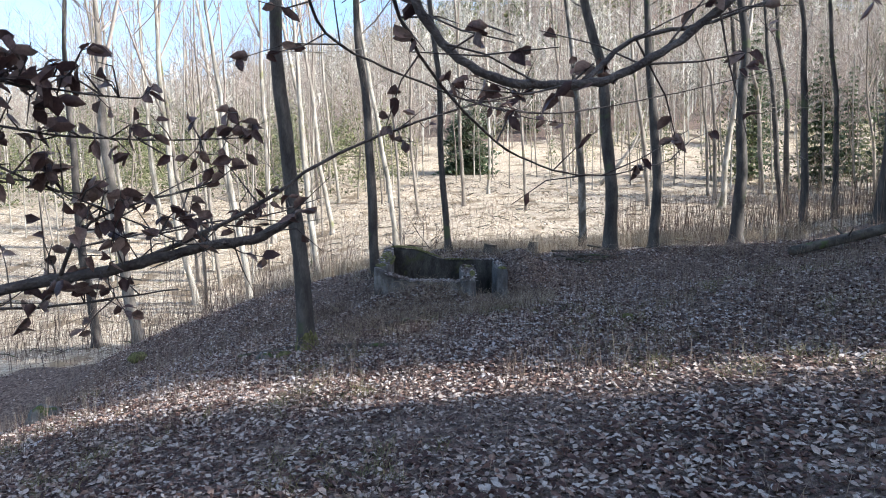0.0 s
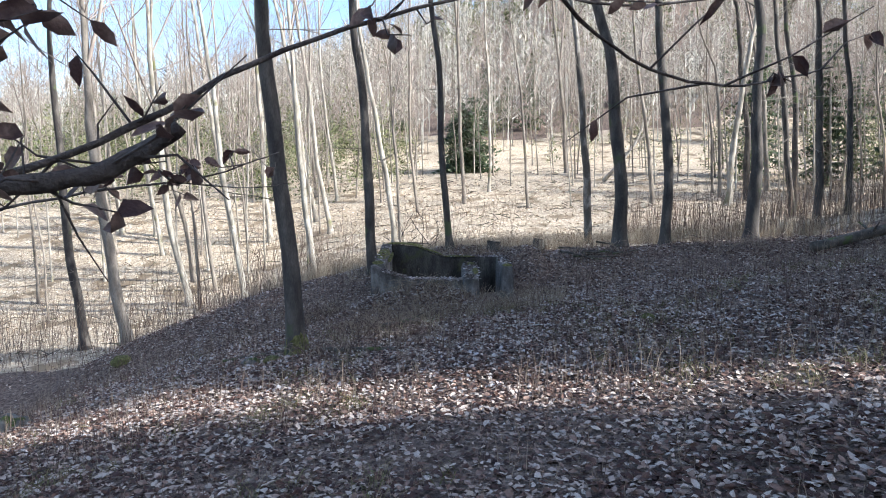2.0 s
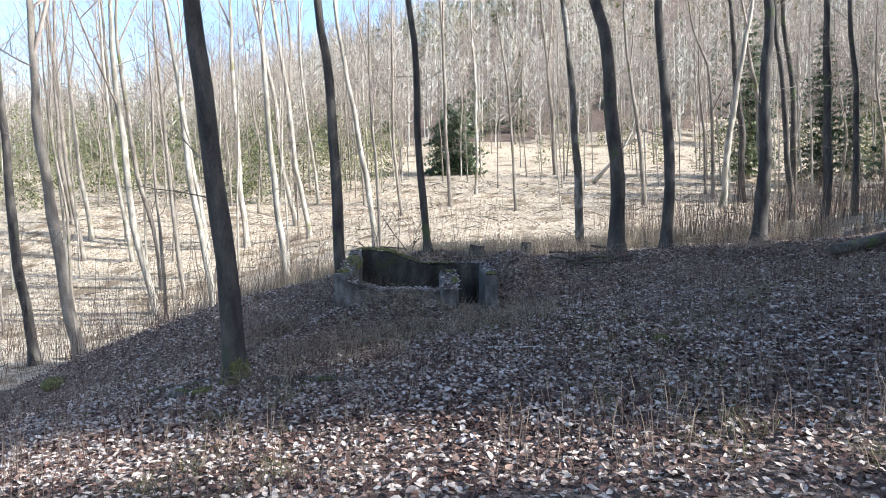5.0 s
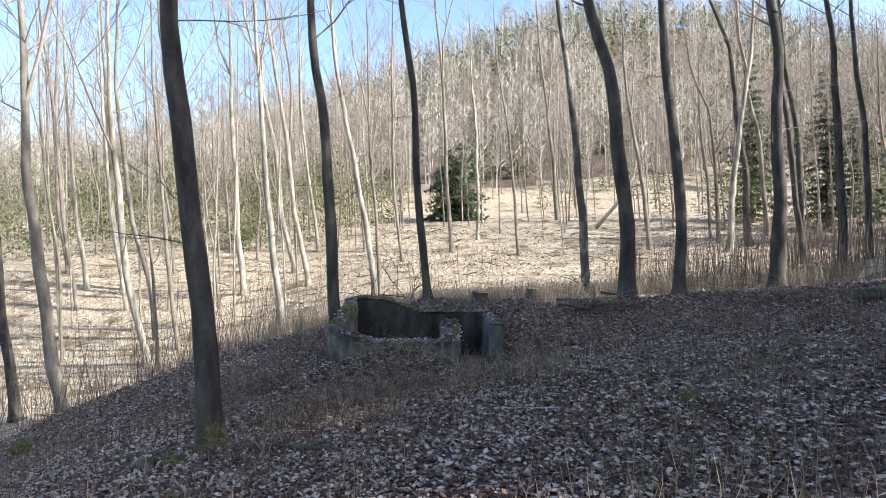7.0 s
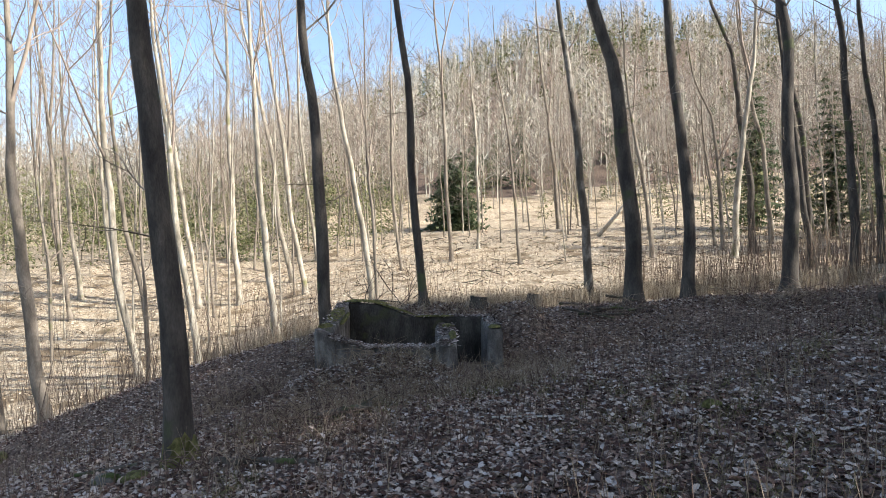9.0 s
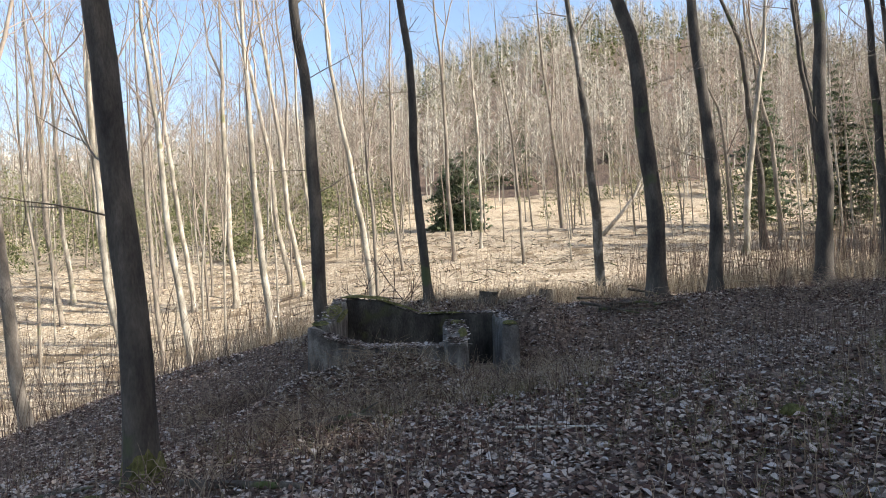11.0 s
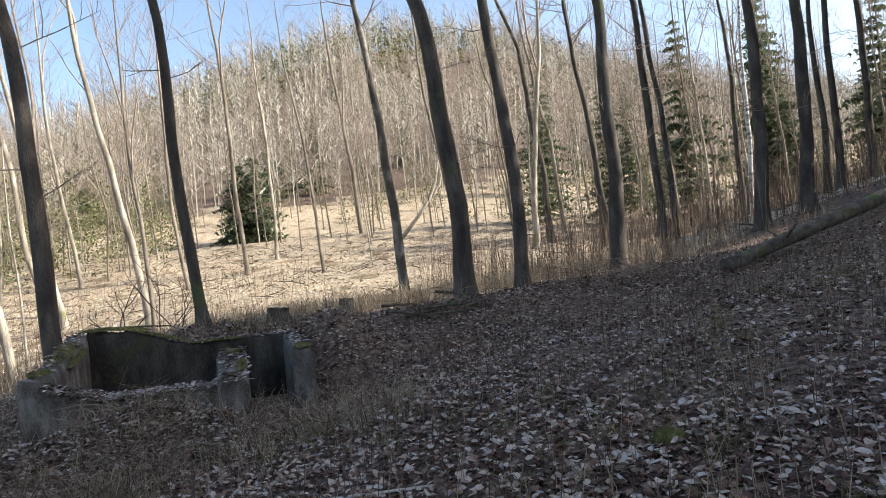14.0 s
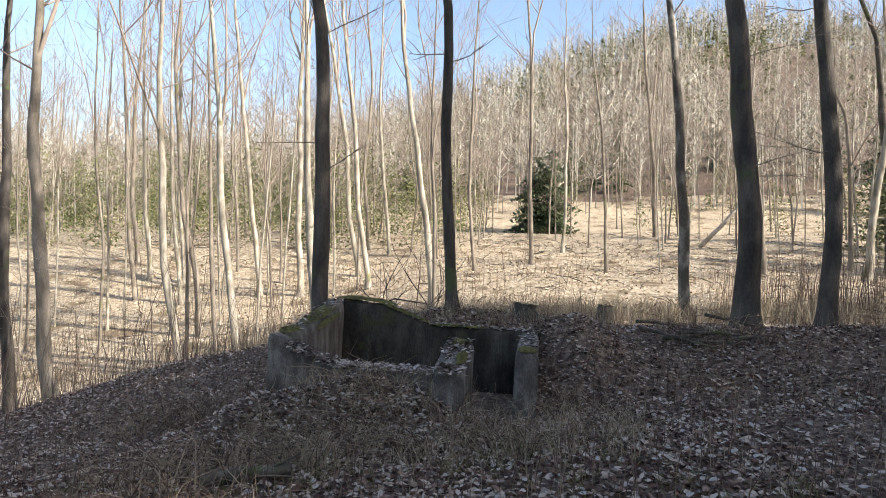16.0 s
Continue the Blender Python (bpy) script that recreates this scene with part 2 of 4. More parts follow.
gx = [x + 0.5 for x in spread(330, 900, 7.2)]
gy = [y + 16 for y in spread(360, 900, 7.2)]
g = Shape()
g.v = [(x, y, ground_z(x, y)) for y in gy for x in gx]
nx = len(gx)
g.f = [(j * nx + i, j * nx + i + 1, (j + 1) * nx + i + 1, (j + 1) * nx + i) for j in range(len(gy) - 1) for i in range(nx - 1)]
ground = part("ground", g, SOIL, None)
# past the shadow line the floor takes the colour paled for sun
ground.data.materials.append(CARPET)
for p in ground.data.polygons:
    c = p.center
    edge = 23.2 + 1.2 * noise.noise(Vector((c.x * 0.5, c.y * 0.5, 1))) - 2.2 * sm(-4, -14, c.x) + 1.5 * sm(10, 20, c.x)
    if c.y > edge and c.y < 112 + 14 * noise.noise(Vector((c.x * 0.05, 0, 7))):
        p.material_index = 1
tagged(ground, "forest floor of dark soil under dead leaves", "ground", kind="structure")

rng = random.Random(7)


def unit(r=rng):
    a = r.uniform(0, 2 * math.pi)
    return Vector((math.cos(a), math.sin(a), 0))


# ---- ruin ----
def prism(pts_top, z0, wob=0.02, steps=10, seed=1):
    """A worn concrete wall along a run of (x, y, z top) with a width: top rounded, sides uneven."""
    r = random.Random(seed)
    s = Shape()
    rows_n = []
    for k in range(len(pts_top) - 1):
        (xa, ya, za, wa), (xb, yb, zb, wb) = pts_top[k], pts_top[k + 1]
        for i in range(steps + (k == len(pts_top) - 2)):
            q = i / steps
            rows_n.append((xa + (xb - xa) * q, ya + (yb - ya) * q, za + (zb - za) * sm(0, 1, q), wa + (wb - wa) * q, (xb - xa, yb - ya)))
    levels = (0, 0.35, 0.7, 0.94, 1.0)
    ring = 2 * len(levels)
    for (x, y, z, w, d) in rows_n:
        ln = math.hypot(*d)
        nxn, nyn = -d[1] / ln, d[0] / ln
        prof = []
        for lv in levels:
            zz = z0 + (z - z0) * lv
            ww = w * (0.5 if lv < 0.95 else 0.40)
            prof.append((-ww, zz))
        prof += [(-a, b) for a, b in reversed(prof)]
        for a, zz in prof:
            j = wob
            p = Vector((x, y, zz)) * 1.7
            a += wob * 1.5 * noise.noise(p) + r.uniform(-j, j) * 0.3
            s.v.append(Vector((x + nxn * a, y + nyn * a, zz + r.uniform(-j, j) * 0.5 + wob * noise.noise(p * 1.9))))
    for i in range(len(rows_n) - 1):
        for k in range(ring):
            a, b = i * ring + k, i * ring + (k + 1) % ring
            s.f.append((a, b, b + ring, a + ring))
    s.f.append(tuple(range(ring))[::-1])
    s.f.append(tuple((len(rows_n) - 1) * ring + k for k in range(ring)))
    return s


ruin = thing("concrete_ruin", "roofless old concrete dugout ruin with mossy walls half buried in leaves", "ruin", pose(0, 0, 0))
part("back_wall", prism([(-1.05, 19.2, 1.08, 0.3), (-0.55, 19.2, 1.05, 0.3), (0.35, 19.2, 0.76, 0.3), (2.02, 19.2, 0.74, 0.3)], -0.5, seed=2), SHADED_DAMP, ruin, "damp-stained concrete wall, darkened further for the room's shade")
part("left_wall", prism([(-1.17, 17.16, 0.74, 0.30), (-1.17, 18.2, 0.86, 0.32), (-1.17, 19.35, 1.06, 0.32)], -0.9, seed=3), CONCRETE, ruin)
part("right_wall", prism([(1.86, 16.74, 0.74, 0.27), (1.86, 17.6, 0.75, 0.27), (1.86, 19.04, 0.75, 0.27)], -0.6, 0.012, seed=4), CONCRETE, ruin)
part("front_wall", prism([(-1.32, 17.02, 0.74, 0.27), (-0.75, 17.0, 0.50, 0.3), (-0.3, 16.98, 0.36, 0.3), (0.84, 16.98, 0.42, 0.3)], -0.6, seed=5), CONCRETE, ruin)
part("door_pier", prism([(1.02, 16.3, 0.48, 0.34), (1.01, 16.65, 0.62, 0.36), (0.99, 17.5, 0.74, 0.38)], -0.6, 0.015, seed=6), CONCRETE, ruin)


def moss_patch(cx, cy, z, rx, ry, thick, slope=(0, 0), seed=0):
    """A low cushion with an uneven rim, lying on a surface."""
    r = random.Random(seed)
    s = Shape()
    s.v.append(Vector((cx, cy, z + thick)))
    n, rings = 18, 4
    for k in range(1, rings + 1):
        q = k / rings
        for i in range(n):
            a = 2 * math.pi * i / n
            w = 1 + 0.35 * noise.noise(Vector((math.cos(a) * 1.5 + seed, math.sin(a) * 1.5, q)))
            x, y = rx * q * w * math.cos(a), ry * q * w * math.sin(a)
            s.v.append(Vector((cx + x, cy + y, z + slope[0] * x + slope[1] * y + thick * (1 - q ** 2.5) * r.uniform(0.7, 1.2) - 0.012 * (k == rings))))
    for i in range(n):
        s.f.append((0, 1 + i, 1 + (i + 1) % n))
    for k in range(rings - 1):
        for i in range(n):
            a, b = 1 + k * n + i, 1 + k * n + (i + 1) % n
            s.f.append((a, a + n, b + n, b))
    return s


for i, (mx, my, mz, ra, rb, th, sl) in enumerate([
        (1.86, 16.88, 0.74, 0.125, 0.16, 0.035, (0, 0)), (1.02, 17.35, 0.72, 0.12, 0.13, 0.03, (0, 0.13)),
        (1.12, 16.7, 0.63, 0.07, 0.22, 0.03, (0, 0.2)), (-1.17, 18.3, 0.88, 0.15, 0.6, 0.045, (0, 0.17)), (-0.55, 19.2, 1.05, 0.35, 0.13, 0.04, (-0.1, 0)), (-0.98, 18.2, 0.80, 0.06, 0.5, 0.04, (0, 0.15)),
        (-0.9, 19.2, 1.07, 0.3, 0.14, 0.04, (0, 0)), (-0.1, 19.1, 0.92, 0.42, 0.06, 0.03, (-0.32, 0)),
        (0.75, 19.08, 0.75, 0.45, 0.05, 0.02, (0, 0)), (-1.2, 17.3, 0.75, 0.16, 0.16, 0.03, (0, 0.1))]):
    part("moss", moss_patch(mx, my, mz + 0.025, ra, rb, th, sl, i + 3), MOSS, ruin, "yellow-green moss cushion")

# leaf banks lying on the wall tops and front wall
litter = Shape()
for (xa, xb, ya, yb, zf, n) in [(-1.1, 0.95, 16.75, 17.2, lambda x, y: 0.41 + 0.30 * max(0, -x - 0.4), 1100),
                                (0.86, 1.18, 16.2, 17.45, lambda x, y: 0.51 + 0.2 * (y - 16.2), 300),
                                (-0.4, 2.0, 19.05, 19.34, lambda x, y: 0.76 + 0.32 * (1 - sm(-0.6, 0.4, x)), 380),
                                (-1.3, -1.0, 17.2, 19.3, lambda x, y: 0.77 + 0.15 * (y - 17.2), 110),
                                (1.75, 1.97, 17.0, 19.0, lambda x, y: 0.76, 90)]:
    for _ in range(n):
        x, y = rng.uniform(xa, xb), rng.uniform(ya, yb)
        litter.leaf(Vector((x, y, zf(x, y) + rng.uniform(0.0, 0.025))), (unit() + Vector((0, 0, rng.uniform(-0.3, 0.4)))).normalized(),
                    (Vector((0, 0, 1)) + unit() * 0.3).normalized(), rng.uniform(0.05, 0.09), rng.uniform(0.03, 0.05), rng.uniform(-0.01, 0.015), rng.uniform(-0.012, 0.015))
for _ in range(1500):
    x, y = rng.uniform(-1.6, 1.2), rng.uniform(15.6, 16.86)
    litter.leaf(Vector((x, y, ground_z(x, y) + rng.uniform(0.005, 0.05))), (unit() + Vector((0, 0, rng.uniform(-0.3, 0.5)))).normalized(),
                (Vector((0, 0, 1)) + unit() * 0.5).normalized(), rng.uniform(0.05, 0.09), rng.uniform(0.03, 0.05), rng.uniform(-0.01, 0.02), rng.uniform(-0.012, 0.018))
part("leaf_cover", litter, GREYLEAF, ruin, "dead leaves lying on the walls", smooth=False)["kind"] = "stuff"


# ---- trees ----
def grow(s, at, way, length, r, depth, rg, sides=4, droop=0.0, kids=4, thin=0.003):
    """A branch with forks, bent a little at each step."""
    pts, rad = [at], [r]
    p, d = at.copy(), way.normalized()
    n = 4 if depth > 0 else 3
    for i in range(n):
        d = (d + Vector((rg.uniform(-.22, .22), rg.uniform(-.22, .22), rg.uniform(-.1, .2) - droop))).normalized()
        p = p + d * length / n
        pts.append(p)
        rad.append(r * (1 - 0.8 * (i + 1) / n) + thin)
    s.tube(pts, rad, sides if depth > 0 else 3, cap=False)
    if depth > 0:
        for _ in range(kids):
            q = rg.uniform(0.25, 0.95)
            i = min(n - 1, int(q * n))
            a = pts[i].lerp(pts[i + 1], q * n - i)
            dd = (pts[i + 1] - pts[i]).normalized()
            side = Vector((rg.uniform(-1, 1), rg.uniform(-1, 1), rg.uniform(-0.3, 0.8))).normalized()
            grow(s, a, dd * 0.7 + side * 0.75, length * rg.uniform(0.35, 0.6), rad[i] * 0.55, depth - 1, rg, sides, droop, kids)


def tree_shapes(r, bends, height, rg, crown_from=0.45, forks=1, depth=2, n_branch=16, twigs=6, sides=10):
    """Trunk through its bends (sideways, height) and on upwards, and a crown of bare branches."""
    trunk, crown = Shape(), Shape()
    line = [(0.0, 0.0)] + [b for b in bends if b[1] > 0.5]
    (xa, za), (xb, zb) = line[-2], line[-1]
    line.append((xb + (xb - xa) / (zb - za) * 0.4 * 30, zb + 30))
    ph = r * 40

    def bend(z):
        for (xa, za), (xb, zb) in zip(line, line[1:]):
            if z <= zb:
                return xa + (xb - xa) * (z - za) / (zb - za)
        return line[-1][0]

    def centre(z):
        c = (bend(max(0, z - 0.4)) + 2 * bend(z) + bend(z + 0.4)) / 4
        k = min(1, z)
        return Vector((c + k * (0.2 * r * math.sin(z * 0.9 + ph) + 0.12 * r * math.sin(z * 2.1 + ph * 3)), k * 0.4 * r * math.sin(z * 0.7 + ph * 2), z))
    n = 22
    zs = [-0.3, 0.0, 0.12, 0.35] + [0.8 + (height - 0.8) * (i / n) ** 1.1 for i in range(n + 1)]
    pts = [centre(max(0, z)) if z > 0 else Vector((0, 0, z)) for z in zs]
    rad = []
    for z in zs:
        q = max(0, z) / height
        rad.append(r * (1.0 + 0.65 * math.exp(-max(0, z) / (1.2 * r + 0.05))) * (1 - 0.92 * q ** 1.3) + 0.008)
    trunk.tube(pts, rad, sides)
    for k, v in enumerate(trunk.v):
        trunk.v[k] = v + Vector((noise.noise(v * 3 + Vector((ph0(r), 0, 0))), noise.noise(v * 3 + Vector((0, ph0(r), 9))), 0)) * r * 0.16
    if forks:
        for _ in range(forks):
            z = height * rg.uniform(0.35, 0.6)
            a = rg.uniform(0, 6.28)
            grow(crown, centre(z), Vector((math.cos(a) * 0.35, math.sin(a) * 0.35, 1)), height * 0.4, r * 0.42, depth, rg, 4, -0.05, 5)
    for _ in range(n_branch):
        q = crown_from + (0.97 - crown_from) * rg.random() ** 0.8
        a = rg.uniform(0, 6.28)
        grow(crown, centre(height * q), Vector((math.cos(a), math.sin(a), rg.uniform(0.3, 1.3))), height * rg.uniform(0.10, 0.2) * (1.2 - q * 0.5),
             r * 0.3 * (1.1 - q), depth - 1, rg, 4, -0.03, 4)
    for _ in range(twigs):
        z = height * rg.uniform(0.12, crown_from)
        a = rg.uniform(0, 6.28)
        grow(crown, centre(z), Vector((math.cos(a), math.sin(a), rg.uniform(-0.1, 0.6))), rg.uniform(0.6, 1.8), 0.012, 1, rg, 3, 0.0, 3)
    return trunk, crown


def ph0(r):
    return r * 917.0


LABEL = {"dark": "grey-brown bare tree trunk standing in leaf litter, darkened for shade", "pale": "slender pale sunlit bare tree in the clearing",
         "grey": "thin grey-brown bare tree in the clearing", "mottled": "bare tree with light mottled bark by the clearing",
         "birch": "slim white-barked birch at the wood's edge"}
tree_rng = random.Random(11)


def stem(x, y, r, bends, kind):
    height = max(bends[-1][1] * 1.35, 14.0) + tree_rng.uniform(0, 3)
    trunk, crown = tree_shapes(r, bends, height, tree_rng, forks=1 if kind in ("pale", "grey") else 0, twigs=9 if y > 25 else 4)
    t = thing("bare_tree", LABEL[kind], "tree", pose(x, y, ground_z(x, y) - 0.02), "bare forest trees")
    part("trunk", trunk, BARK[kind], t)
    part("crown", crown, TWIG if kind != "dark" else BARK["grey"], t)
    return t


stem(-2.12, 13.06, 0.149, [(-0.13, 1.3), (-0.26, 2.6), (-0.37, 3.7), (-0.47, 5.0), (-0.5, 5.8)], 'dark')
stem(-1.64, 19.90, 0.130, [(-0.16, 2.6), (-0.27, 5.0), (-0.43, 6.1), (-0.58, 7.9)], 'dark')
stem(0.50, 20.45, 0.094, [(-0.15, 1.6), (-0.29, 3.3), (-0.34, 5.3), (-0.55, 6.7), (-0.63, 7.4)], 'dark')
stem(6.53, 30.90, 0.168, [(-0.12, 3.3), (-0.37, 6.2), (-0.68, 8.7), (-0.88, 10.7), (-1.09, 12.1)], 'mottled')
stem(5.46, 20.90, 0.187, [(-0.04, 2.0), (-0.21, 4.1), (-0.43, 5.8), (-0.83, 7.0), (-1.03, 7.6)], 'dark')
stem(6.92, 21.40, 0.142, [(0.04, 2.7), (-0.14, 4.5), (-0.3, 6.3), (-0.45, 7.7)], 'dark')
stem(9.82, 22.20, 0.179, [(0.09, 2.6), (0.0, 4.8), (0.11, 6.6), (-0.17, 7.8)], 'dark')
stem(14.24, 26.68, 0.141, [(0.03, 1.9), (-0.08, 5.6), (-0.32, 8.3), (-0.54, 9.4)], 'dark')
stem(-12.25, 27.00, 0.212, [(-0.59, 3.6), (-0.97, 5.8), (-1.17, 8.4), (-1.17, 10.6), (-1.39, 12.7)], 'grey')
stem(-14.59, 28.00, 0.181, [(-0.43, 4.3), (-0.72, 7.0), (-0.84, 10.7), (-0.87, 13.5)], 'dark')
stem(-13.50, 36.13, 0.174, [(-0.65, 2.6), (-1.19, 6.1), (-1.67, 11.1), (-1.86, 16.2)], 'pale')
stem(-15.01, 40.44, 0.144, [(-0.42, 3.3), (-1.24, 6.4), (-1.82, 10.8), (-2.2, 14.3), (-2.01, 17.3)], 'grey')
stem(-12.84, 38.07, 0.106, [(-0.42, 3.7), (-0.8, 8.5), (-1.19, 13.8)], 'grey')
stem(-9.82, 34.00, 0.147, [(-0.55, 3.4), (-1.07, 6.8), (-1.38, 10.2), (-1.82, 13.4), (-2.05, 14.8)], 'pale')
stem(-15.06, 47.68, 0.157, [(-0.63, 4.3), (-1.5, 9.6), (-2.15, 14.2), (-2.78, 18.5)], 'pale')
stem(-19.69, 46.79, 0.139, [(-0.7, 4.0), (-1.15, 8.2), (-1.56, 13.4)], 'pale')
stem(-5.91, 32.10, 0.141, [(-0.45, 3.1), (-0.77, 7.3), (-0.99, 10.9), (-1.2, 14.4)], 'pale')
stem(-23.41, 47.73, 0.144, [(-0.73, 3.9), (-1.25, 10.1), (-1.8, 15.6), (-2.36, 19.3)], 'grey')
stem(-12.35, 47.47, 0.184, [(-0.41, 5.2), (-0.67, 10.7), (-0.82, 17.0)], 'pale')
stem(-8.04, 47.13, 0.164, [(-0.81, 4.4), (-1.56, 11.0), (-2.44, 16.1), (-2.79, 19.1)], 'pale')
stem(-25.16, 51.95, 0.163, [(-0.6, 4.5), (-1.11, 9.4), (-1.5, 16.8)], 'pale')
stem(-22.22, 51.36, 0.161, [(-0.7, 6.0), (-1.08, 13.3), (-1.42, 19.0)], 'pale')
stem(-28.57, 55.57, 0.175, [(-0.78, 5.5), (-0.98, 11.2), (-0.74, 17.8)], 'grey')
stem(-10.09, 52.16, 0.172, [(-0.78, 3.4), (-1.42, 9.2), (-2.62, 15.0), (-3.56, 18.9)], 'pale')
stem(-2.72, 38.16, 0.152, [(-0.44, 3.5), (-1.0, 6.8), (-1.51, 9.1), (-2.05, 12.7)], 'pale')
stem(-12.20, 62.15, 0.141, [(-0.7, 6.6), (-0.36, 13.7), (-1.23, 20.8)], 'grey')
stem(-9.78, 59.70, 0.134, [(-0.74, 5.3), (-1.43, 11.2), (-1.54, 16.6)], 'pale')
stem(-2.18, 51.20, 0.109, [(-0.6, 4.7), (-0.68, 12.1), (-0.63, 16.1)], 'grey')
stem(1.33, 55.62, 0.159, [(-0.39, 6.6), (-0.52, 12.6), (-1.09, 18.6)], 'grey')
stem(6.11, 51.67, 0.107, [(-0.31, 4.6), (-0.55, 8.2), (-1.43, 13.6)], 'grey')
stem(3.61, 60.68, 0.131, [(0.07, 3.1), (-0.07, 8.8), (-0.46, 14.5)], 'pale')
stem(15.60, 52.05, 0.157, [(-0.42, 4.7), (-1.26, 9.2), (-1.76, 13.5)], 'grey')
stem(12.87, 75.06, 0.219, [(-0.34, 5.5), (-1.06, 12.1), (-1.88, 18.8)], 'grey')
stem(19.70, 48.16, 0.205, [(0.25, 4.1), (0.68, 7.8), (1.52, 13.4), (1.77, 17.2)], 'pale')
stem(22.59, 51.59, 0.241, [(-0.24, 4.8), (-0.84, 10.1), (-1.37, 14.5), (-2.92, 18.2)], 'dark')
stem(26.95, 58.00, 0.183, [(-0.57, 8.2), (-1.43, 11.4), (-2.26, 17.0)], 'grey')
stem(21.21, 42.00, 0.175, [(-0.23, 6.9), (-0.96, 11.1), (-1.37, 14.9)], 'dark')
stem(22.09, 55.69, 0.153, [(-0.14, 5.3), (-0.71, 10.5), (-1.98, 13.2)], 'grey')
stem(18.09, 36.00, 0.148, [(-0.39, 2.6), (-0.65, 5.9), (-1.24, 8.9), (-1.41, 11.6)], 'dark')
stem(17.97, 31.00, 0.126, [(-0.12, 3.3), (-0.13, 5.6), (-0.53, 7.9), (-0.73, 9.8)], 'dark')
stem(15.03, 23.20, 0.183, [(0.19, 2.9), (0.25, 4.9), (0.19, 6.8)], 'dark')
stem(16.64, 23.15, 0.184, [(0.11, 2.0), (0.21, 4.4), (0.21, 6.1)], 'dark')
stem(23.84, 28.49, 0.144, [(0.16, 3.0), (0.07, 5.7), (0.02, 7.5)], 'dark')
stem(23.75, 29.00, 0.124, [(0.1, 3.2), (-0.04, 5.5), (-0.04, 7.8)], 'dark')
stem(27.44, 30.00, 0.158, [(0.13, 4.0), (-0.08, 7.2)], 'dark')
stem(24.50, 34.00, 0.108, [(0.25, 5.6), (0.34, 10.5)], 'birch')
stem(25.78, 36.00, 0.144, [(0.02, 7.0), (-0.34, 11.4)], 'dark')

# moss on the foot of the near tree
foot = bpy.data.objects["bare_tree"]
collar = Shape()
for k in range(5):
    for i in range(16):
        a = 2 * math.pi * i / 16
        zz = 0.02 + (0.38 + 0.45 * noise.noise(Vector((math.cos(a) * 2, math.sin(a) * 2, 4)))) * k / 4
        rr = 0.15 * (1.04 + 0.65 * math.exp(-zz / 0.23)) + (0.012 if k < 4 else -0.03) + 0.01 * math.sin(i * 3.1 + k)
        collar.v.append(Vector((math.cos(a) * rr - 0.1 * zz, math.sin(a) * rr, zz)))
for k in range(4):
    for i in range(16):
        collar.f.append((k * 16 + i, k * 16 + (i + 1) % 16, (k + 1) * 16 + (i + 1) % 16, (k + 1) * 16 + i))
part("moss", collar, MOSS, foot, "yellow-green moss on the trunk's foot")

# repeated trees of the clearing and the wood behind it
protos = []
for k, kind in enumerate(["pale", "grey", "pale", "grey", "pale", "grey", "pale", "grey"]):
    r = tree_rng.uniform(0.055, 0.11)
    height = tree_rng.uniform(13, 18)
    b1, b2 = tree_rng.uniform(-0.5, 0.3), tree_rng.uniform(-1.2, 0.4)
    trunk, crown = tree_shapes(r, [(b1 * 0.4, 2.2), (b1, 4.5), ((b1 + b2) * 0.6, 7.0), (b2, 10.0)], height, tree_rng, crown_from=0.26, forks=2, depth=2, n_branch=20, twigs=10, sides=6)
    t = thing("bare_tree", LABEL[kind], "tree", pose(0, 0, 0), "bare forest trees")
    part("trunk", trunk, BARK[kind], t)
    part("crown", crown, TWIG, t)
    protos.append(t)

wood = random.Random(23)
spots = []


def place(x, y, gap):
    for (a, b) in spots:
        if (a - x) ** 2 + (b - y) ** 2 < gap * gap:
            return False
    spots.append((x, y))
    return True


count = 0
more_trunks, more_crowns = Shape(), Shape()
while count < 330:
    y = 33 + 48 * wood.random() ** 0.8 if count < 195 else wood.uniform(64, 118)
    x = wood.uniform(-1.0, 1.0) * (12 + y * 0.75) + 3
    open_glade = -6 < x < 22 and y < 62
    if open_glade and wood.random() < 0.88:
        continue
    if 8 < x < 24 and y < 44:
        continue
    if not place(x, y, 1.5):
        continue
    if count >= 195:
        pk = protos[wood.randrange(len(protos))]
        sc = wood.uniform(0.75, 1.2)
        m = pose(x, y, ground_z(x, y) - 0.05, 0, 0, wood.uniform(-25, 25)) @ Matrix.Scale(sc, 4)
        for ch in pk.children:
            dest = more_trunks if ch.name.startswith("trunk") else more_crowns
            n0 = len(dest.v)
            dest.v.extend(m @ v.co for v in ch.data.vertices)
            dest.f.extend(tuple(n0 + i for i in p.vertices) for p in ch.data.polygons)
        count += 1
        continue
    t = protos[count] if count < len(protos) else None
    m = pose(x, y, ground_z(x, y) - 0.05, 0, 0, wood.uniform(-25, 25)) @ Matrix.Diagonal((1, 1, 1, 1))
    sc = wood.uniform(0.75, 1.2)
    if t is None:
        t = copy_thing(protos[wood.randrange(len(protos))], m)
    else:
        t.matrix_basis = m
    t.scale = (sc, sc, sc)
    count += 1

tagged(part("far_trunks", more_trunks, BARK["grey"], None), "slim grey trunks of the wood behind the clearing", "woods", kind="stuff")
tagged(part("far_branches", more_crowns, TWIG, None), "bare branches of the wood behind the clearing", "woods", kind="stuff")


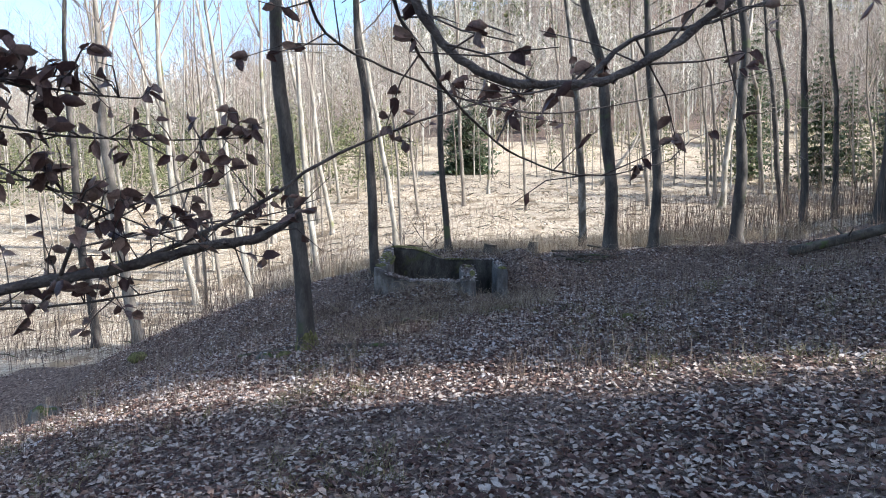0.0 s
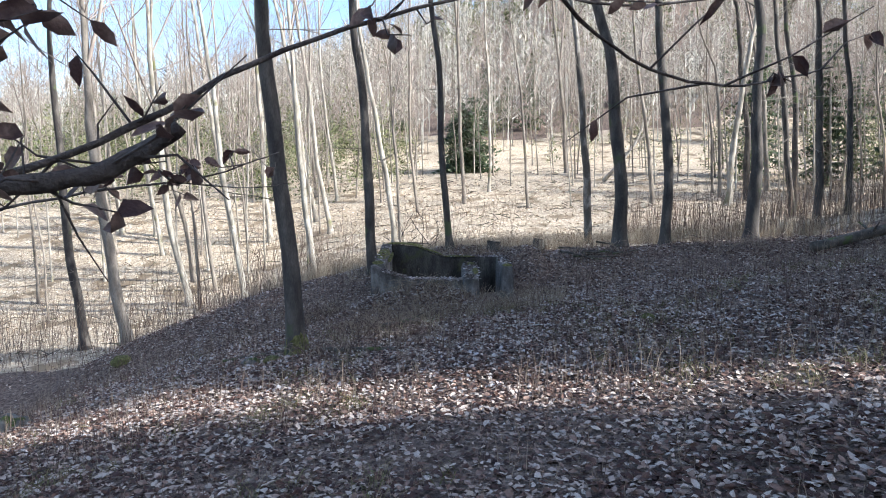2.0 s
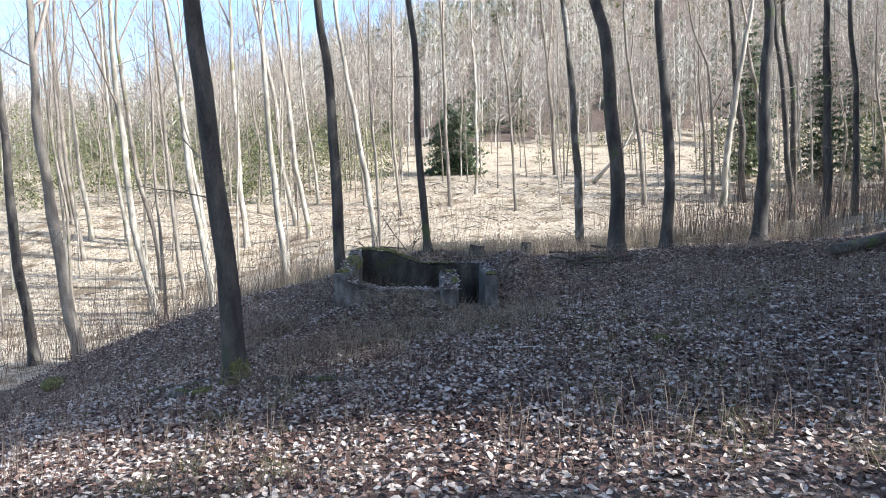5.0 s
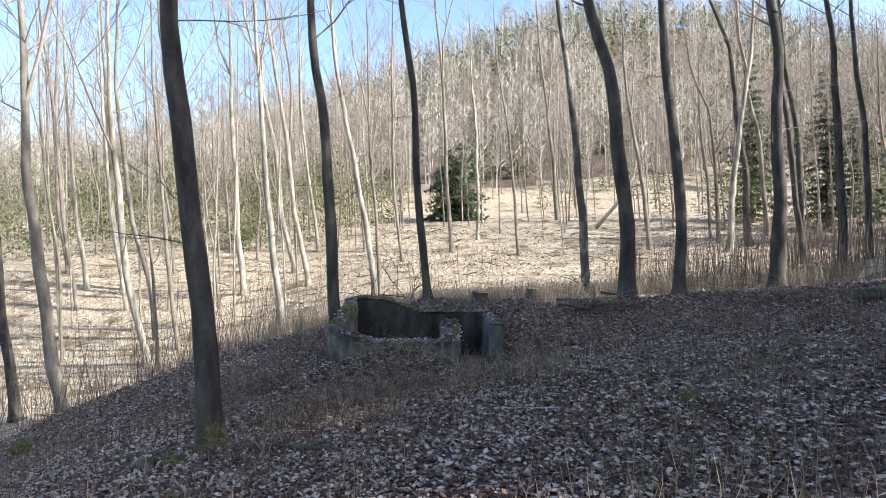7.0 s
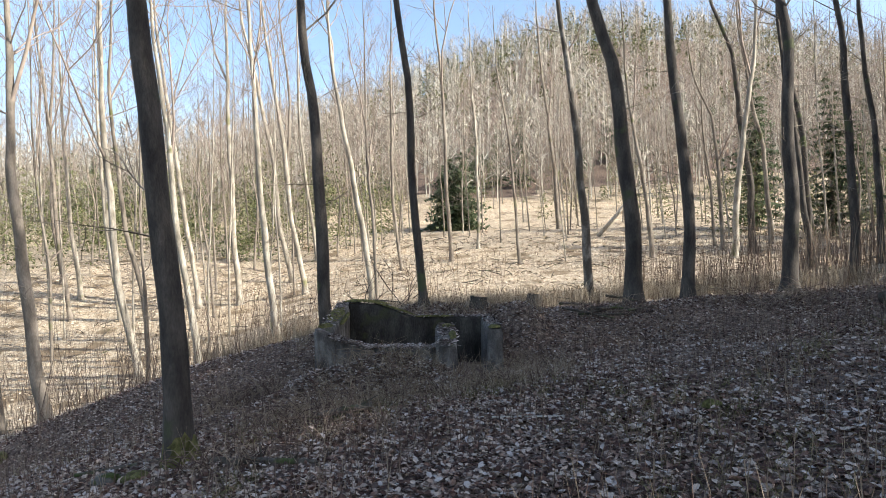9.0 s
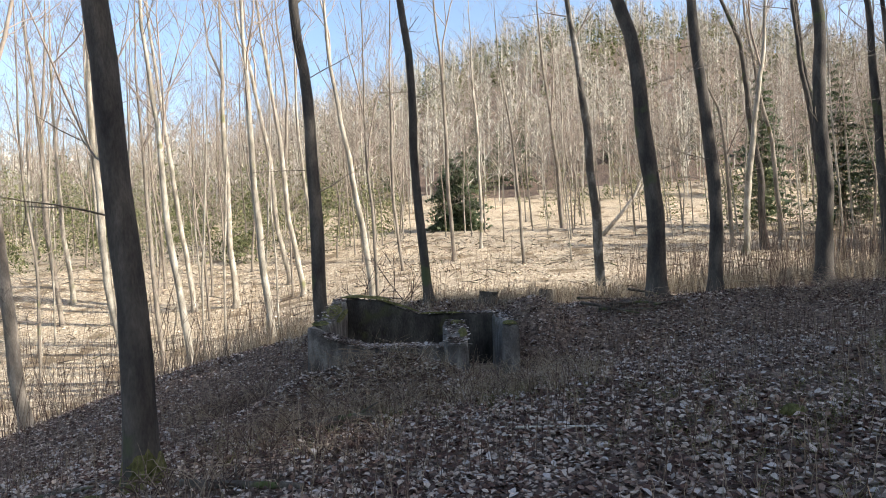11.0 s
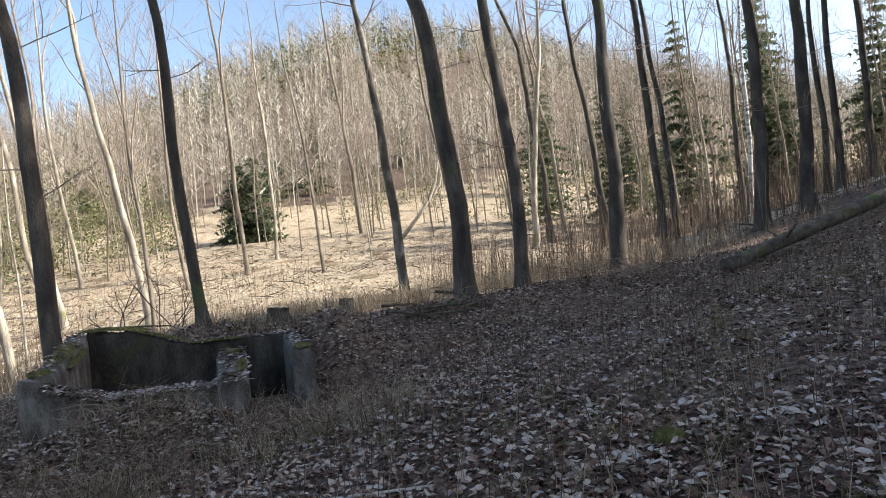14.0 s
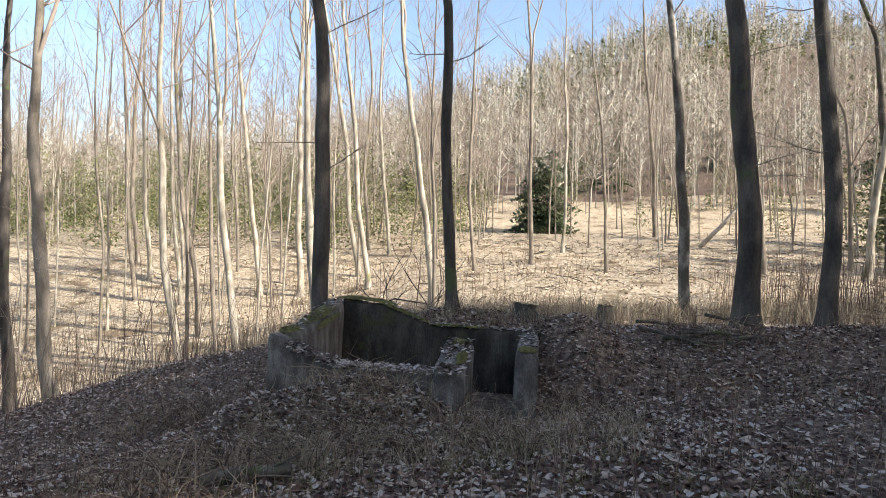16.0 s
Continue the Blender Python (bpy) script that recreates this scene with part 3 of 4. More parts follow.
# ---- conifers ----
def spruce_shapes(height, width, rg, tiers=22, fans=9, skirt=0.06):
    trunk, needles = Shape(), Shape()
    trunk.tube([(0, 0, -0.3), (0, 0, height * 0.5), (0, 0, height)], [height * 0.013, height * 0.008, 0.01], 6)
    for i in range(tiers):
        q = skirt + (1 - skirt) * i / tiers
        z = height * q
        reach = width * (1 - q) ** 0.65 * rg.uniform(0.75, 1.1) + 0.1
        for k in range(fans):
            a = rg.uniform(0, 6.28)
            d = Vector((math.cos(a), math.sin(a), 0))
            sd = Vector((-d.y, d.x, 0))
            ln = reach * rg.uniform(0.35, 1.2)
            for j in range(5):
                u = (j + 0.3) / 5
                c = d * ln * u + Vector((0, 0, z - 0.28 * ln * u * u + rg.uniform(-.08, .08)))
                w = ln * 0.24 * (1.15 - u) + 0.07
                for sg in (-1, 1):
                    e = c + (d * 0.8 + sd * sg) * w * rg.uniform(0.7, 1.4) - Vector((0, 0, w * rg.uniform(0.1, 0.7)))
                    needles.face(c, c + d * w * 0.7 + Vector((0, 0, 0.04)), e)
                    needles.face(c - Vector((0, 0, 0.05)), c + d * ln * 0.12, c + sd * sg * w * 0.5 - Vector((0, 0, w * rg.uniform(0.5, 1.1))))
    return trunk, needles


con_protos = []
for k in range(4):
    hgt = (9, 13, 7, 11)[k]
    trunk, needles = spruce_shapes(hgt, (2.6, 3.2, 3.3, 2.4)[k], tree_rng, tiers=24, fans=7)
    t = thing("spruce_tree", "dark green spruce among bare trees", "conifer", pose(0, 0, 0), "spruces at the clearing's edge")
    part("trunk", trunk, BARK["grey"], t)
    part("crown", needles, NEEDLE, t, smooth=False)
    con_protos.append(t)


def spruce(k, x, y, s, first=[]):
    m = pose(x, y, ground_z(x, y) - 0.05, 0, 0, wood.uniform(0, 360))
    if k not in first:
        first.append(k)
        t = con_protos[k]
        t.matrix_basis = m
    else:
        t = copy_thing(con_protos[k], m)
    t.scale = (s, s, s)
    return t


spruce(2, 1.2, 83, 1.25)
spruce(2, 2.7, 82, 1.35)
spruce(0, 0.4, 86, 0.9)
for (x, y, s, k) in [(35, 52, 1.3, 1), (33, 60, 1.3, 3), (39, 48, 1.35, 1), (30, 67, 1.2, 1), (46, 55, 1.5, 1), (44, 52, 1.0, 1), (50, 58, 1.1, 1), (39, 66, 1.0, 3), (58, 50, 1.1, 3), (62, 58, 1.2, 1), (46, 44, 1.3, 1), (54, 42, 1.4, 3), (40, 47, 1.0, 0), (66, 46, 1.4, 1), (72, 62, 1.4, 1), (80, 70, 1.5, 1)]:
    spruce(k, x, y, s)
for _ in range(60):
    y = wood.uniform(84, 135)
    x = wood.uniform(-85, 90)
    if abs(x - 8) < 24 and y < 112:
        continue
    spruce(wood.randrange(4), x, y, wood.uniform(0.6, 1.2))

# evergreen scrub and ivy-hung thicket at the back of the clearing
scrub = Shape()
for _ in range(800):
    y = wood.uniform(60, 112)
    x = wood.uniform(-90, 80) if wood.random() < 0.5 else wood.uniform(-80, -6)
    if -4 < x < 26 and y < 90:
        continue
    z = ground_z(x, y)
    hgt, wid = wood.uniform(1.5, 10.5 if x < -6 else 7.0), wood.uniform(0.9, 2.4)
    for _ in range(150):
        a, q = wood.uniform(0, 6.28), wood.random()
        rr = wid * math.sqrt(wood.random()) * (1.1 - q * 0.8)
        c = Vector((x + rr * math.cos(a), y + rr * math.sin(a), z + hgt * q))
        u = Vector((wood.uniform(-1, 1), wood.uniform(-1, 1), wood.uniform(-1, 1))) * 0.16
        w = Vector((wood.uniform(-1, 1), wood.uniform(-1, 1), wood.uniform(-1, 1))) * 0.16
        scrub.face(c - u, c + w, c + u)
tagged(part("evergreen_scrub", scrub, IVY, None, smooth=False), "olive green evergreen thicket behind the clearing", "undergrowth", kind="stuff")

# far bare wood on the hill
far = Shape()
for k in range(4200):
    y = 100 + 185 * wood.random()
    x = wood.uniform(-1, 1.35) * (60 + y * 0.75)
    z = h(x, y) - 0.3
    ht = wood.uniform(10, 18)
    lean = Vector((wood.uniform(-.06, .06), wood.uniform(-.06, .06), 1))
    r = 0.09 if y < 170 else 0.12
    b = Vector((x, y, z))
    far.tube([b, b + lean * ht * 0.55, b + lean * ht], [r, r * 0.7, 0.03], 3, cap=False)
    for _ in range(24):
        q = wood.uniform(0.2, 0.98)
        a = wood.uniform(0, 6.28)
        ln = ht * 0.26 * (1.2 - q * 0.7)
        s0 = b + lean * ht * q
        s1 = s0 + Vector((math.cos(a) * ln * 0.75, math.sin(a) * ln * 0.75, ln * wood.uniform(0.4, 1.0)))
        w = Vector((0, 0, 0.055)) + Vector((-math.sin(a), math.cos(a), 0)) * 0.05
        far.face(s0 - w, s0 + w, s1)
        for _ in range(2):
            s2 = s0.lerp(s1, wood.uniform(0.3, 0.8))
            s3 = s2 + Vector((wood.uniform(-1, 1), wood.uniform(-1, 1), wood.uniform(0, 1.2))) * ln * 0.45
            far.face(s2 - w * 0.7, s2 + w * 0.7, s3)
tagged(part("far_woods", far, FARTWIG, None, smooth=False), "bare grey-brown woods covering the hillside", "woods", kind="stuff")
pines = Shape()
for k in range(2600):
    y = 130 + 155 * wood.random() ** 0.6
    x = wood.uniform(-1, 1) * (60 + y * 0.75)
    if k % 4 == 1 and x < 0:
        continue
    z = h(x, y)
    ht = wood.uniform(6, 12)
    for _ in range(40):
        q = wood.uniform(0.2, 1)
        a = wood.uniform(0, 6.28)
        rr = ht * 0.17 * (1.08 - q)
        c = Vector((x + rr * math.cos(a), y + rr * math.sin(a), z + ht * q))
        u = Vector((wood.uniform(-1, 1), wood.uniform(-1, 1), wood.uniform(-.6, .6))) * 0.5
        pines.face(c - u, c + Vector((-u.y, u.x, 0.4)) * 0.8, c + u)
tagged(part("far_pines", pines, IVY, None, smooth=False), "distant green pines along the hilltop", "woods", kind="stuff")

# unseen tall spruce stand, added on the slope beside and behind the walker to shade the ruin
stand = random.Random(5)
trunk, needles = spruce_shapes(27, 4.4, stand, tiers=26, fans=9, skirt=0.12)
tall = thing("spruce_tree", "tall dense dark spruce in an unseen stand added for shade", "conifer", pose(0, 0, 0), "spruce stand")
part("trunk", trunk, BARK["grey"], tall)
part("crown", needles, NEEDLE, tall, smooth=False)
first_tall = True
GLADES = [(3.9, 7.6)]


def beside_gap(x, y, s):
    """Moves a tree aside from the sun's way to a sunlit patch of the floor: its new place and how slim it stays."""
    flat = math.hypot(TO_SUN.x, TO_SUN.y)
    ax, ay = TO_SUN.x / flat, TO_SUN.y / flat
    wide = 1.0
    for px, py in GLADES:
        d = (x - px) * ax + (y - py) * ay
        off = (y - py) * ax - (x - px) * ay
        q = (h(px, py) + d * TO_SUN.z / flat - h(x, y)) / (27 * s)
        reach = 4.4 * s * (1 - min(0.98, max(0.12, q))) ** 0.65
        if q > 0.97 or abs(off) > reach:
            continue
        if abs(off) < 0.75:
            push = math.copysign(0.75, off) - off
            x, y = x - ay * push, y + ax * push
            off = math.copysign(0.75, off)
        wide = min(wide, max(0.17, (abs(off) - 0.15) / reach))
    return x, y, wide


for i in range(9):
    for j in range(6):
        x = 22 + i * 4.6 + stand.uniform(-1, 1)
        edge = 24.3 - 0.333 * (x - 3)
        if j > 1 and stand.random() < 0.04:
            continue
        y = edge - 4.5 - j * 4.8 + stand.uniform(-1, 1)
        s = stand.uniform(1.05, 1.3)
        x, y, wide = beside_gap(x, y, s)
        m = pose(x, y, h(x, y) - 0.2, 0, 0, stand.uniform(0, 360))
        if first_tall:
            tall.matrix_basis = m
            t = tall
            first_tall = False
        else:
            t = copy_thing(tall, m)
        t.scale = (s * wide, s * wide, s)

# unseen spruces added on the right only to shade the brush and trunks there
for (x, y, s) in [(26, 23.2, 1.3), (30, 22.4, 1.4), (35, 21.5, 1.4), (23.5, 20.5, 1.1), (40, 19.5, 1.5), (29, 26.0, 1.1), (34, 25.5, 1.3)]:
    spruce(1, x, y, s)

# ---- near beech branches ----
def beech_branch(label, runs, leaf_spots, seed, reach=0.38):
    """Runs: polylines with start and end radius; leaves hang along side twigs."""
    rg = random.Random(seed)
    t = thing("beech_branch", label, "branch", pose(0.02, 0.17, -0.01))
    twigs, leaves = Shape(), Shape()
    for pts, ra, rb in runs:
        wood_s = Shape()
        pts = [Vector(p) for p in pts]
        fine = []
        for i in range(len(pts) - 1):
            p0, p1, p2, p3 = pts[max(i - 1, 0)], pts[i], pts[i + 1], pts[min(i + 2, len(pts) - 1)]
            for j in range(6):
                u = j / 6
                c = 0.5 * ((2 * p1) + (p2 - p0) * u + (2 * p0 - 5 * p1 + 4 * p2 - p3) * u * u + (3 * p1 - p0 - 3 * p2 + p3) * u ** 3)
                fine.append(c + Vector((rg.uniform(-1, 1), rg.uniform(-1, 1), rg.uniform(-1, 1))) * min(ra, 0.006) * 0.5)
        fine.append(pts[-1])
        n = len(fine)
        wood_s.tube(fine, [(ra + (rb - ra) * i / (n - 1)) * rg.uniform(0.9, 1.12) for i in range(n)], 7)
        part("bough", wood_s, DARKTWIG, t)
        for k in range(int(leaf_spots * n / 24)):
            a = fine[rg.randrange(n)]
            d = Vector((rg.uniform(-1, 1), rg.uniform(-0.6, 0.6), rg.uniform(-0.5, 0.9))).normalized()
            ln = rg.uniform(0.06, reach)
            tp = [a, a + d * ln * 0.5 + Vector((rg.uniform(-.03, .03), 0, rg.uniform(-.03, .04))), a + d * ln]
            twigs.tube(tp, [0.003, 0.0022, 0.0012], 4, cap=False)
            for q in range(rg.randrange(0, 5)):
                c = tp[1].lerp(tp[2], rg.random())
                hang = Vector((rg.uniform(-1, 1), rg.uniform(-1, 1), rg.uniform(-1.1, 0.3))).normalized()
                leaves.leaf(c, hang, Vector((rg.uniform(-1, 1), rg.uniform(-1, 1), 0.3)).normalized(), rg.uniform(0.045, 0.07), rg.uniform(0.022, 0.036),
                            rg.uniform(0.006, 0.02), rg.uniform(-0.02, 0.016))
    if twigs.v:
        part("twig", twigs, DARKTWIG, t)["kind"] = "stuff"
    if leaves.v:
        part("leaves", leaves, HANGING, t, "curled red-brown dead leaves")["kind"] = "stuff"
    return t


# ---- fallen wood, stones ----
def log(name, label, a, b, ra, rb, mat, seed, stubs=3):
    rg = random.Random(seed)
    t = thing(name, label, "log", pose(0, 0, 0))
    s = Shape()
    a, b = Vector(a), Vector(b)
    n = 14
    pts = [a.lerp(b, i / n) + Vector((rg.uniform(-1, 1), rg.uniform(-1, 1), rg.uniform(-1, 1))) * ra * 0.12 for i in range(n + 1)]
    s.tube(pts, [(ra + (rb - ra) * i / n) * rg.uniform(0.92, 1.06) for i in range(n + 1)], 10)
    for _ in range(stubs):
        p = pts[rg.randrange(2, n)]
        d = Vector((rg.uniform(-1, 1), rg.uniform(-1, 1), rg.uniform(0.2, 1))).normalized()
        s.tube([p, p + d * ra * 2, p + d * ra * rg.uniform(3, 5)], [ra * 0.3, ra * 0.2, ra * 0.1], 5)
    part("stem", s, mat, t)
    return t


def on_ground(x, y, dz=0.0):
    return Vector((x, y, ground_z(x, y) + dz))


log("fallen_log", "long bark-covered fallen trunk lying in leaves", on_ground(9.7, 18.4, 0.14), on_ground(17.5, 19.9, 0.18), 0.13, 0.17, LOGBARK, 3)
log("fallen_branch", "thin fallen branch at a tree's foot", on_ground(-1.6, 12.6, 0.05), on_ground(-0.3, 11.9, 0.05), 0.05, 0.025, LOGBARK, 4)
log("fallen_branch", "thin fallen branch lying on the slope", on_ground(-3.6, 13.4, 0.06), on_ground(-2.3, 13.2, 0.05), 0.025, 0.02, LOGBARK, 5)
log("fallen_branch", "thin fallen branch lying on the slope", on_ground(-4.3, 12.9, 0.04), on_ground(-2.4, 12.8, 0.06), 0.02, 0.015, LOGBARK, 6)
log("fallen_branch", "pale thin stick on dead leaves", on_ground(1.55, 13.0, 0.05), on_ground(2.35, 12.5, 0.03), 0.014, 0.008, DEADWOOD, 7, 1)
log("fallen_branch", "short thick broken branch in undergrowth", on_ground(-0.75, 14.3, 0.08), on_ground(-0.05, 14.5, 0.1), 0.07, 0.05, LOGBARK, 8, 1)
log("fallen_log", "old log lying at the clearing's edge", on_ground(-11.5, 26.5, 0.15), on_ground(-8.2, 26.2, 0.15), 0.14, 0.12, LOGBARK, 9)
for k in range(9):
    rg = random.Random(60 + k)
    x, y = 4.2 + rg.uniform(-.8, .8), 19.6 + rg.uniform(-.5, .5)
    a = rg.uniform(-0.7, 0.7)
    log("fallen_branch", "dead branch in a heap beside the ruin", on_ground(x, y, 0.1 + 0.03 * k), on_ground(x + 1.1 * math.cos(a), y + 1.1 * math.sin(a), 0.06), 0.03, 0.012, LOGBARK, 70 + k, 2)


def boulder(x, y, r, flat, label, seed):
    t = thing("mossy_stone", label, "stone", pose(x, y, ground_z(x, y)))
    bm = bmesh.new()
    bmesh.ops.create_icosphere(bm, subdivisions=3, radius=1)
    for v in bm.verts:
        k = 1 + 0.3 * noise.noise(v.co * 1.3 + Vector((seed, 0, 0))) + 0.1 * noise.noise(v.co * 4 + Vector((seed, 3, 0)))
        v.co = Vector((v.co.x * r * k, v.co.y * r * k, v.co.z * r * flat * k + r * flat * 0.35))
    me = bpy.data.meshes.new("stone")
    bm.to_mesh(me)
    bm.free()
    me.materials.append(STONE if seed % 2 else MOSS)
    me.polygons.foreach_set("use_smooth", [True] * len(me.polygons))
    ob = new("stone", me)
    ob.parent = t
    return t


boulder(-7.16, 12.77, 0.3, 0.8, "dark mossy stone lying in leaves", 1)
boulder(-8.1, 18.45, 0.26, 0.7, "yellow-green mossy lump on the slope", 2)
boulder(3.68, 11.85, 0.11, 0.6, "low mossy hummock among dead leaves", 6)
boulder(-2.86, 12.75, 0.16, 0.5, "small pale mossy stone by the tree", 5)
boulder(-2.45, 12.6, 0.15, 0.5, "small green moss lump by the tree", 4)


def stump(x, y, r, ht, label):
    t = thing("tree_stump", label, "stump", pose(x, y, ground_z(x, y)))
    s = Shape()
    s.tube([(0, 0, -0.1), (0, 0, 0.05), (0, 0, ht * 0.6), (0.01, 0, ht)], [r * 1.5, r * 1.25, r, r * 0.97], 12, cap=False)
    s.v = [v + Vector((noise.noise(v * 6), noise.noise(v * 6 + Vector((5, 0, 0))), 0)) * r * 0.2 for v in s.v]
    part("bark", s, LOGBARK, t)
    c = Shape()
    c.v = [Vector((0.01 + math.cos(a * 0.5236) * r * 0.95, math.sin(a * 0.5236) * r * 0.95, ht - 0.01 + 0.02 * math.sin(a * 2.1))) for a in range(12)]
    c.f = [tuple(range(12))]
    part("cut_face", c, CUTWOOD, t, "weathered sawn top")
    return t


stump(3.33, 22.97, 0.17, 0.42, "low sawn tree stump in dry grass")
stump(1.75, 20.4, 0.2, 0.22, "rotten dark stump behind the ruin")



def bramble(x, y, wide, tall, n, label, seed, mat=None):
    """A tangle of arching thin stems."""
    rg = random.Random(seed)
    t = thing("bramble", label, "shrub", pose(x, y, ground_z(x, y)))
    s = Shape()
    for _ in range(n):
        bx, by = rg.uniform(-wide, wide) * 0.7, rg.uniform(-wide, wide) * 0.5
        z0 = ground_z(x + bx, y + by) - ground_z(x, y) - 0.03
        a = rg.uniform(0, 6.28)
        reach, up = rg.uniform(0.2, wide), rg.uniform(0.3, 1) * tall
        p = [Vector((bx + math.cos(a) * reach * q, by + math.sin(a) * reach * q, z0 + up * math.sin(q * rg.uniform(1.7, 2.9)))) for q in (0, .25, .5, .75, 1)]
        s.tube(p, [0.006, 0.005, 0.004, 0.003, 0.002], 4, cap=False)
    part("tangle", s, mat or STALK, t)["kind"] = "stuff"
    return t


bramble(-1.1, 14.2, 1.0, 0.5, 150, "brown tangle of dead bramble stems before the ruin", 41)
bramble(-2.7, 17.2, 0.9, 0.55, 170, "dark dead bramble heap beside the ruin's bank", 49)
bramble(-1.4, 12.4, 0.8, 0.35, 90, "dead twigs lying at the near tree's foot", 50)
bramble(-0.3, 15.2, 1.1, 0.4, 160, "brown dead stems on the bank before the ruin", 51)
bramble(1.5, 15.6, 0.8, 0.35, 110, "brown dead stems before the ruin's doorway", 52)
bramble(-0.1, 13.1, 0.7, 0.35, 70, "low tangle of dead brown stems on the slope", 42)
bramble(0.0, 16.25, 0.9, 0.28, 110, "dead twigs and bramble heaped on the ruin's front", 43)
bramble(2.5, 17.0, 0.6, 0.35, 70, "dead stems beside the ruin's wall", 44)
bramble(4.6, 19.8, 1.1, 0.4, 90, "dark brush heap beside the ruin", 45)
bramble(8.2, 19.5, 1.4, 0.5, 120, "dark dead brush near the fallen trunk", 46)
bush = thing("leafless_bush", "leafless bush arching behind the ruin", "shrub", pose(-0.6, 21.6, ground_z(-0.6, 21.6) - 0.03))
s = Shape()
brg = random.Random(48)
s.tube([(-0.2, 0, 0), (-0.6, 0, 0.35), (-0.2, 0, 0.55), (0.4, 0, 0.5), (0.85, 0, 0.3), (1.1, 0.1, 0.0)], [0.02, 0.02, 0.018, 0.015, 0.012, 0.008], 5)
for k in range(9):
    a = brg.uniform(-1.0, 1.3)
    grow(s, Vector((brg.uniform(-0.6, 0.6), 0, brg.uniform(0.2, 0.5))), Vector((a, brg.uniform(-.4, .4), 0.9)), brg.uniform(0.5, 1.2), 0.009, 1, brg, 4, 0.02, 4)
part("twig_mass", s, DARKTWIG, bush)

# pale broken limb leaning in the clearing
limb = thing("broken_limb", "pale barkless broken limb leaning in the clearing", "branch", pose(17.5, 66, ground_z(17.5, 66)))
s = Shape()
s.tube([(-2.6, 0, 0), (-0.8, 0, 2.0), (0.4, 0, 3.6), (1.0, 0, 5.0), (1.5, 0, 7.2)], [0.2, 0.17, 0.14, 0.1, 0.04], 7)
s.tube([(0.4, 0, 3.6), (1.4, 0.2, 4.6), (1.9, 0.2, 6.4)], [0.12, 0.09, 0.03], 6)
s.tube([(0.9, 0, 4.9), (0.2, 0.1, 6.0)], [0.08, 0.03], 5)
part("wood", s, DEADWOOD, limb)

# ---- near branches over the start of the walk ----
beech_branch("thick dark beech branch with a broken end and withered leaves", [
    ([(0.20, 2.55, 2.44), (0.06, 2.52, 2.36), (-0.12, 2.5, 2.33), (-0.34, 2.5, 2.27), (-0.75, 2.48, 2.19), (-1.5, 2.3, 2.02)], 0.014, 0.02),
    ([(-0.34, 2.5, 2.27), (-0.05, 2.75, 2.43), (0.25, 3.0, 2.66), (0.7, 3.25, 2.86), (1.2, 3.5, 3.0)], 0.009, 0.003),
    ([(-0.55, 2.5, 2.23), (-0.35, 2.35, 2.42), (-0.05, 2.4, 2.52)], 0.007, 0.002),
    ([(-0.9, 2.4, 2.17), (-0.7, 2.6, 2.12), (-0.3, 2.8, 2.16)], 0.007, 0.002)], 24, 31, 0.28)
beech_branch("beech twigs with clusters of withered brown leaves", [
    ([(-0.72, 2.15, 2.88), (-0.6, 2.15, 2.8), (-0.45, 2.16, 2.79), (-0.3, 2.18, 2.80)], 0.004, 0.002),
    ([(-1.2, 2.0, 2.95), (-0.75, 2.1, 2.85), (-0.45, 2.2, 2.78), (-0.2, 2.3, 2.76)], 0.008, 0.002),
    ([(-1.0, 2.05, 2.85), (-0.7, 2.3, 2.72), (-0.4, 2.4, 2.66), (0.0, 2.6, 2.68)], 0.006, 0.002),
    ([(-0.75, 2.1, 2.85), (-0.6, 2.25, 2.6), (-0.35, 2.3, 2.48), (-0.1, 2.4, 2.35)], 0.005, 0.002)], 60, 32, 0.14)
beech_branch("sagging dark beech bough overhead with few dead leaves", [
    ([(0.44, 2.07, 3.5), (0.56, 2.07, 3.04), (0.66, 2.07, 2.86), (0.79, 2.07, 2.775), (0.92, 2.07, 2.76), (1.06, 2.07, 2.775), (1.2, 2.07, 2.85), (1.34, 2.07, 2.96), (1.6, 2.1, 3.2)], 0.012, 0.010),
    ([(1.0, 2.07, 2.77), (1.15, 2.2, 2.9), (1.4, 2.35, 2.98), (1.8, 2.5, 3.15)], 0.008, 0.003),
    ([(0.5, 2.07, 3.2), (0.55, 2.2, 2.95), (0.72, 2.5, 2.75), (0.95, 2.8, 2.62), (1.25, 3.0, 2.58), (1.6, 3.2, 2.66)], 0.006, 0.002),
    ([(0.35, 2.2, 3.3), (0.25, 2.6, 3.05), (0.5, 3.0, 2.95), (1.0, 3.3, 2.85), (1.6, 3.5, 2.95), (2.2, 3.6, 3.1)], 0.006, 0.002)], 9, 33)

beech_branch("thin beech twig with a few curled dead leaves", [
    ([(-1.3, 3.8, 2.22), (-0.7, 3.85, 2.34), (-0.4, 3.88, 2.38), (-0.2, 3.88, 2.42), (0.0, 3.88, 2.49)], 0.006, 0.002),
    ([(-0.4, 3.88, 2.38), (-0.15, 3.95, 2.36), (0.0, 4.0, 2.38)], 0.003, 0.0015)], 9, 34, 0.12)

# ---- litter, stalks and grass ----
def scatter(n, xa, xb, ya, yb, keep=lambda x, y: True):
    k = 0
    while k < n:
        x, y = rng.uniform(xa, xb), rng.uniform(ya, yb)
        if RX0 - 0.3 < x < RX1 + 0.3 and RY0 - 0.2 < y < RY1 + 0.3:
            k += 1
            continue
        if keep(x, y):
            yield x, y
        k += 1


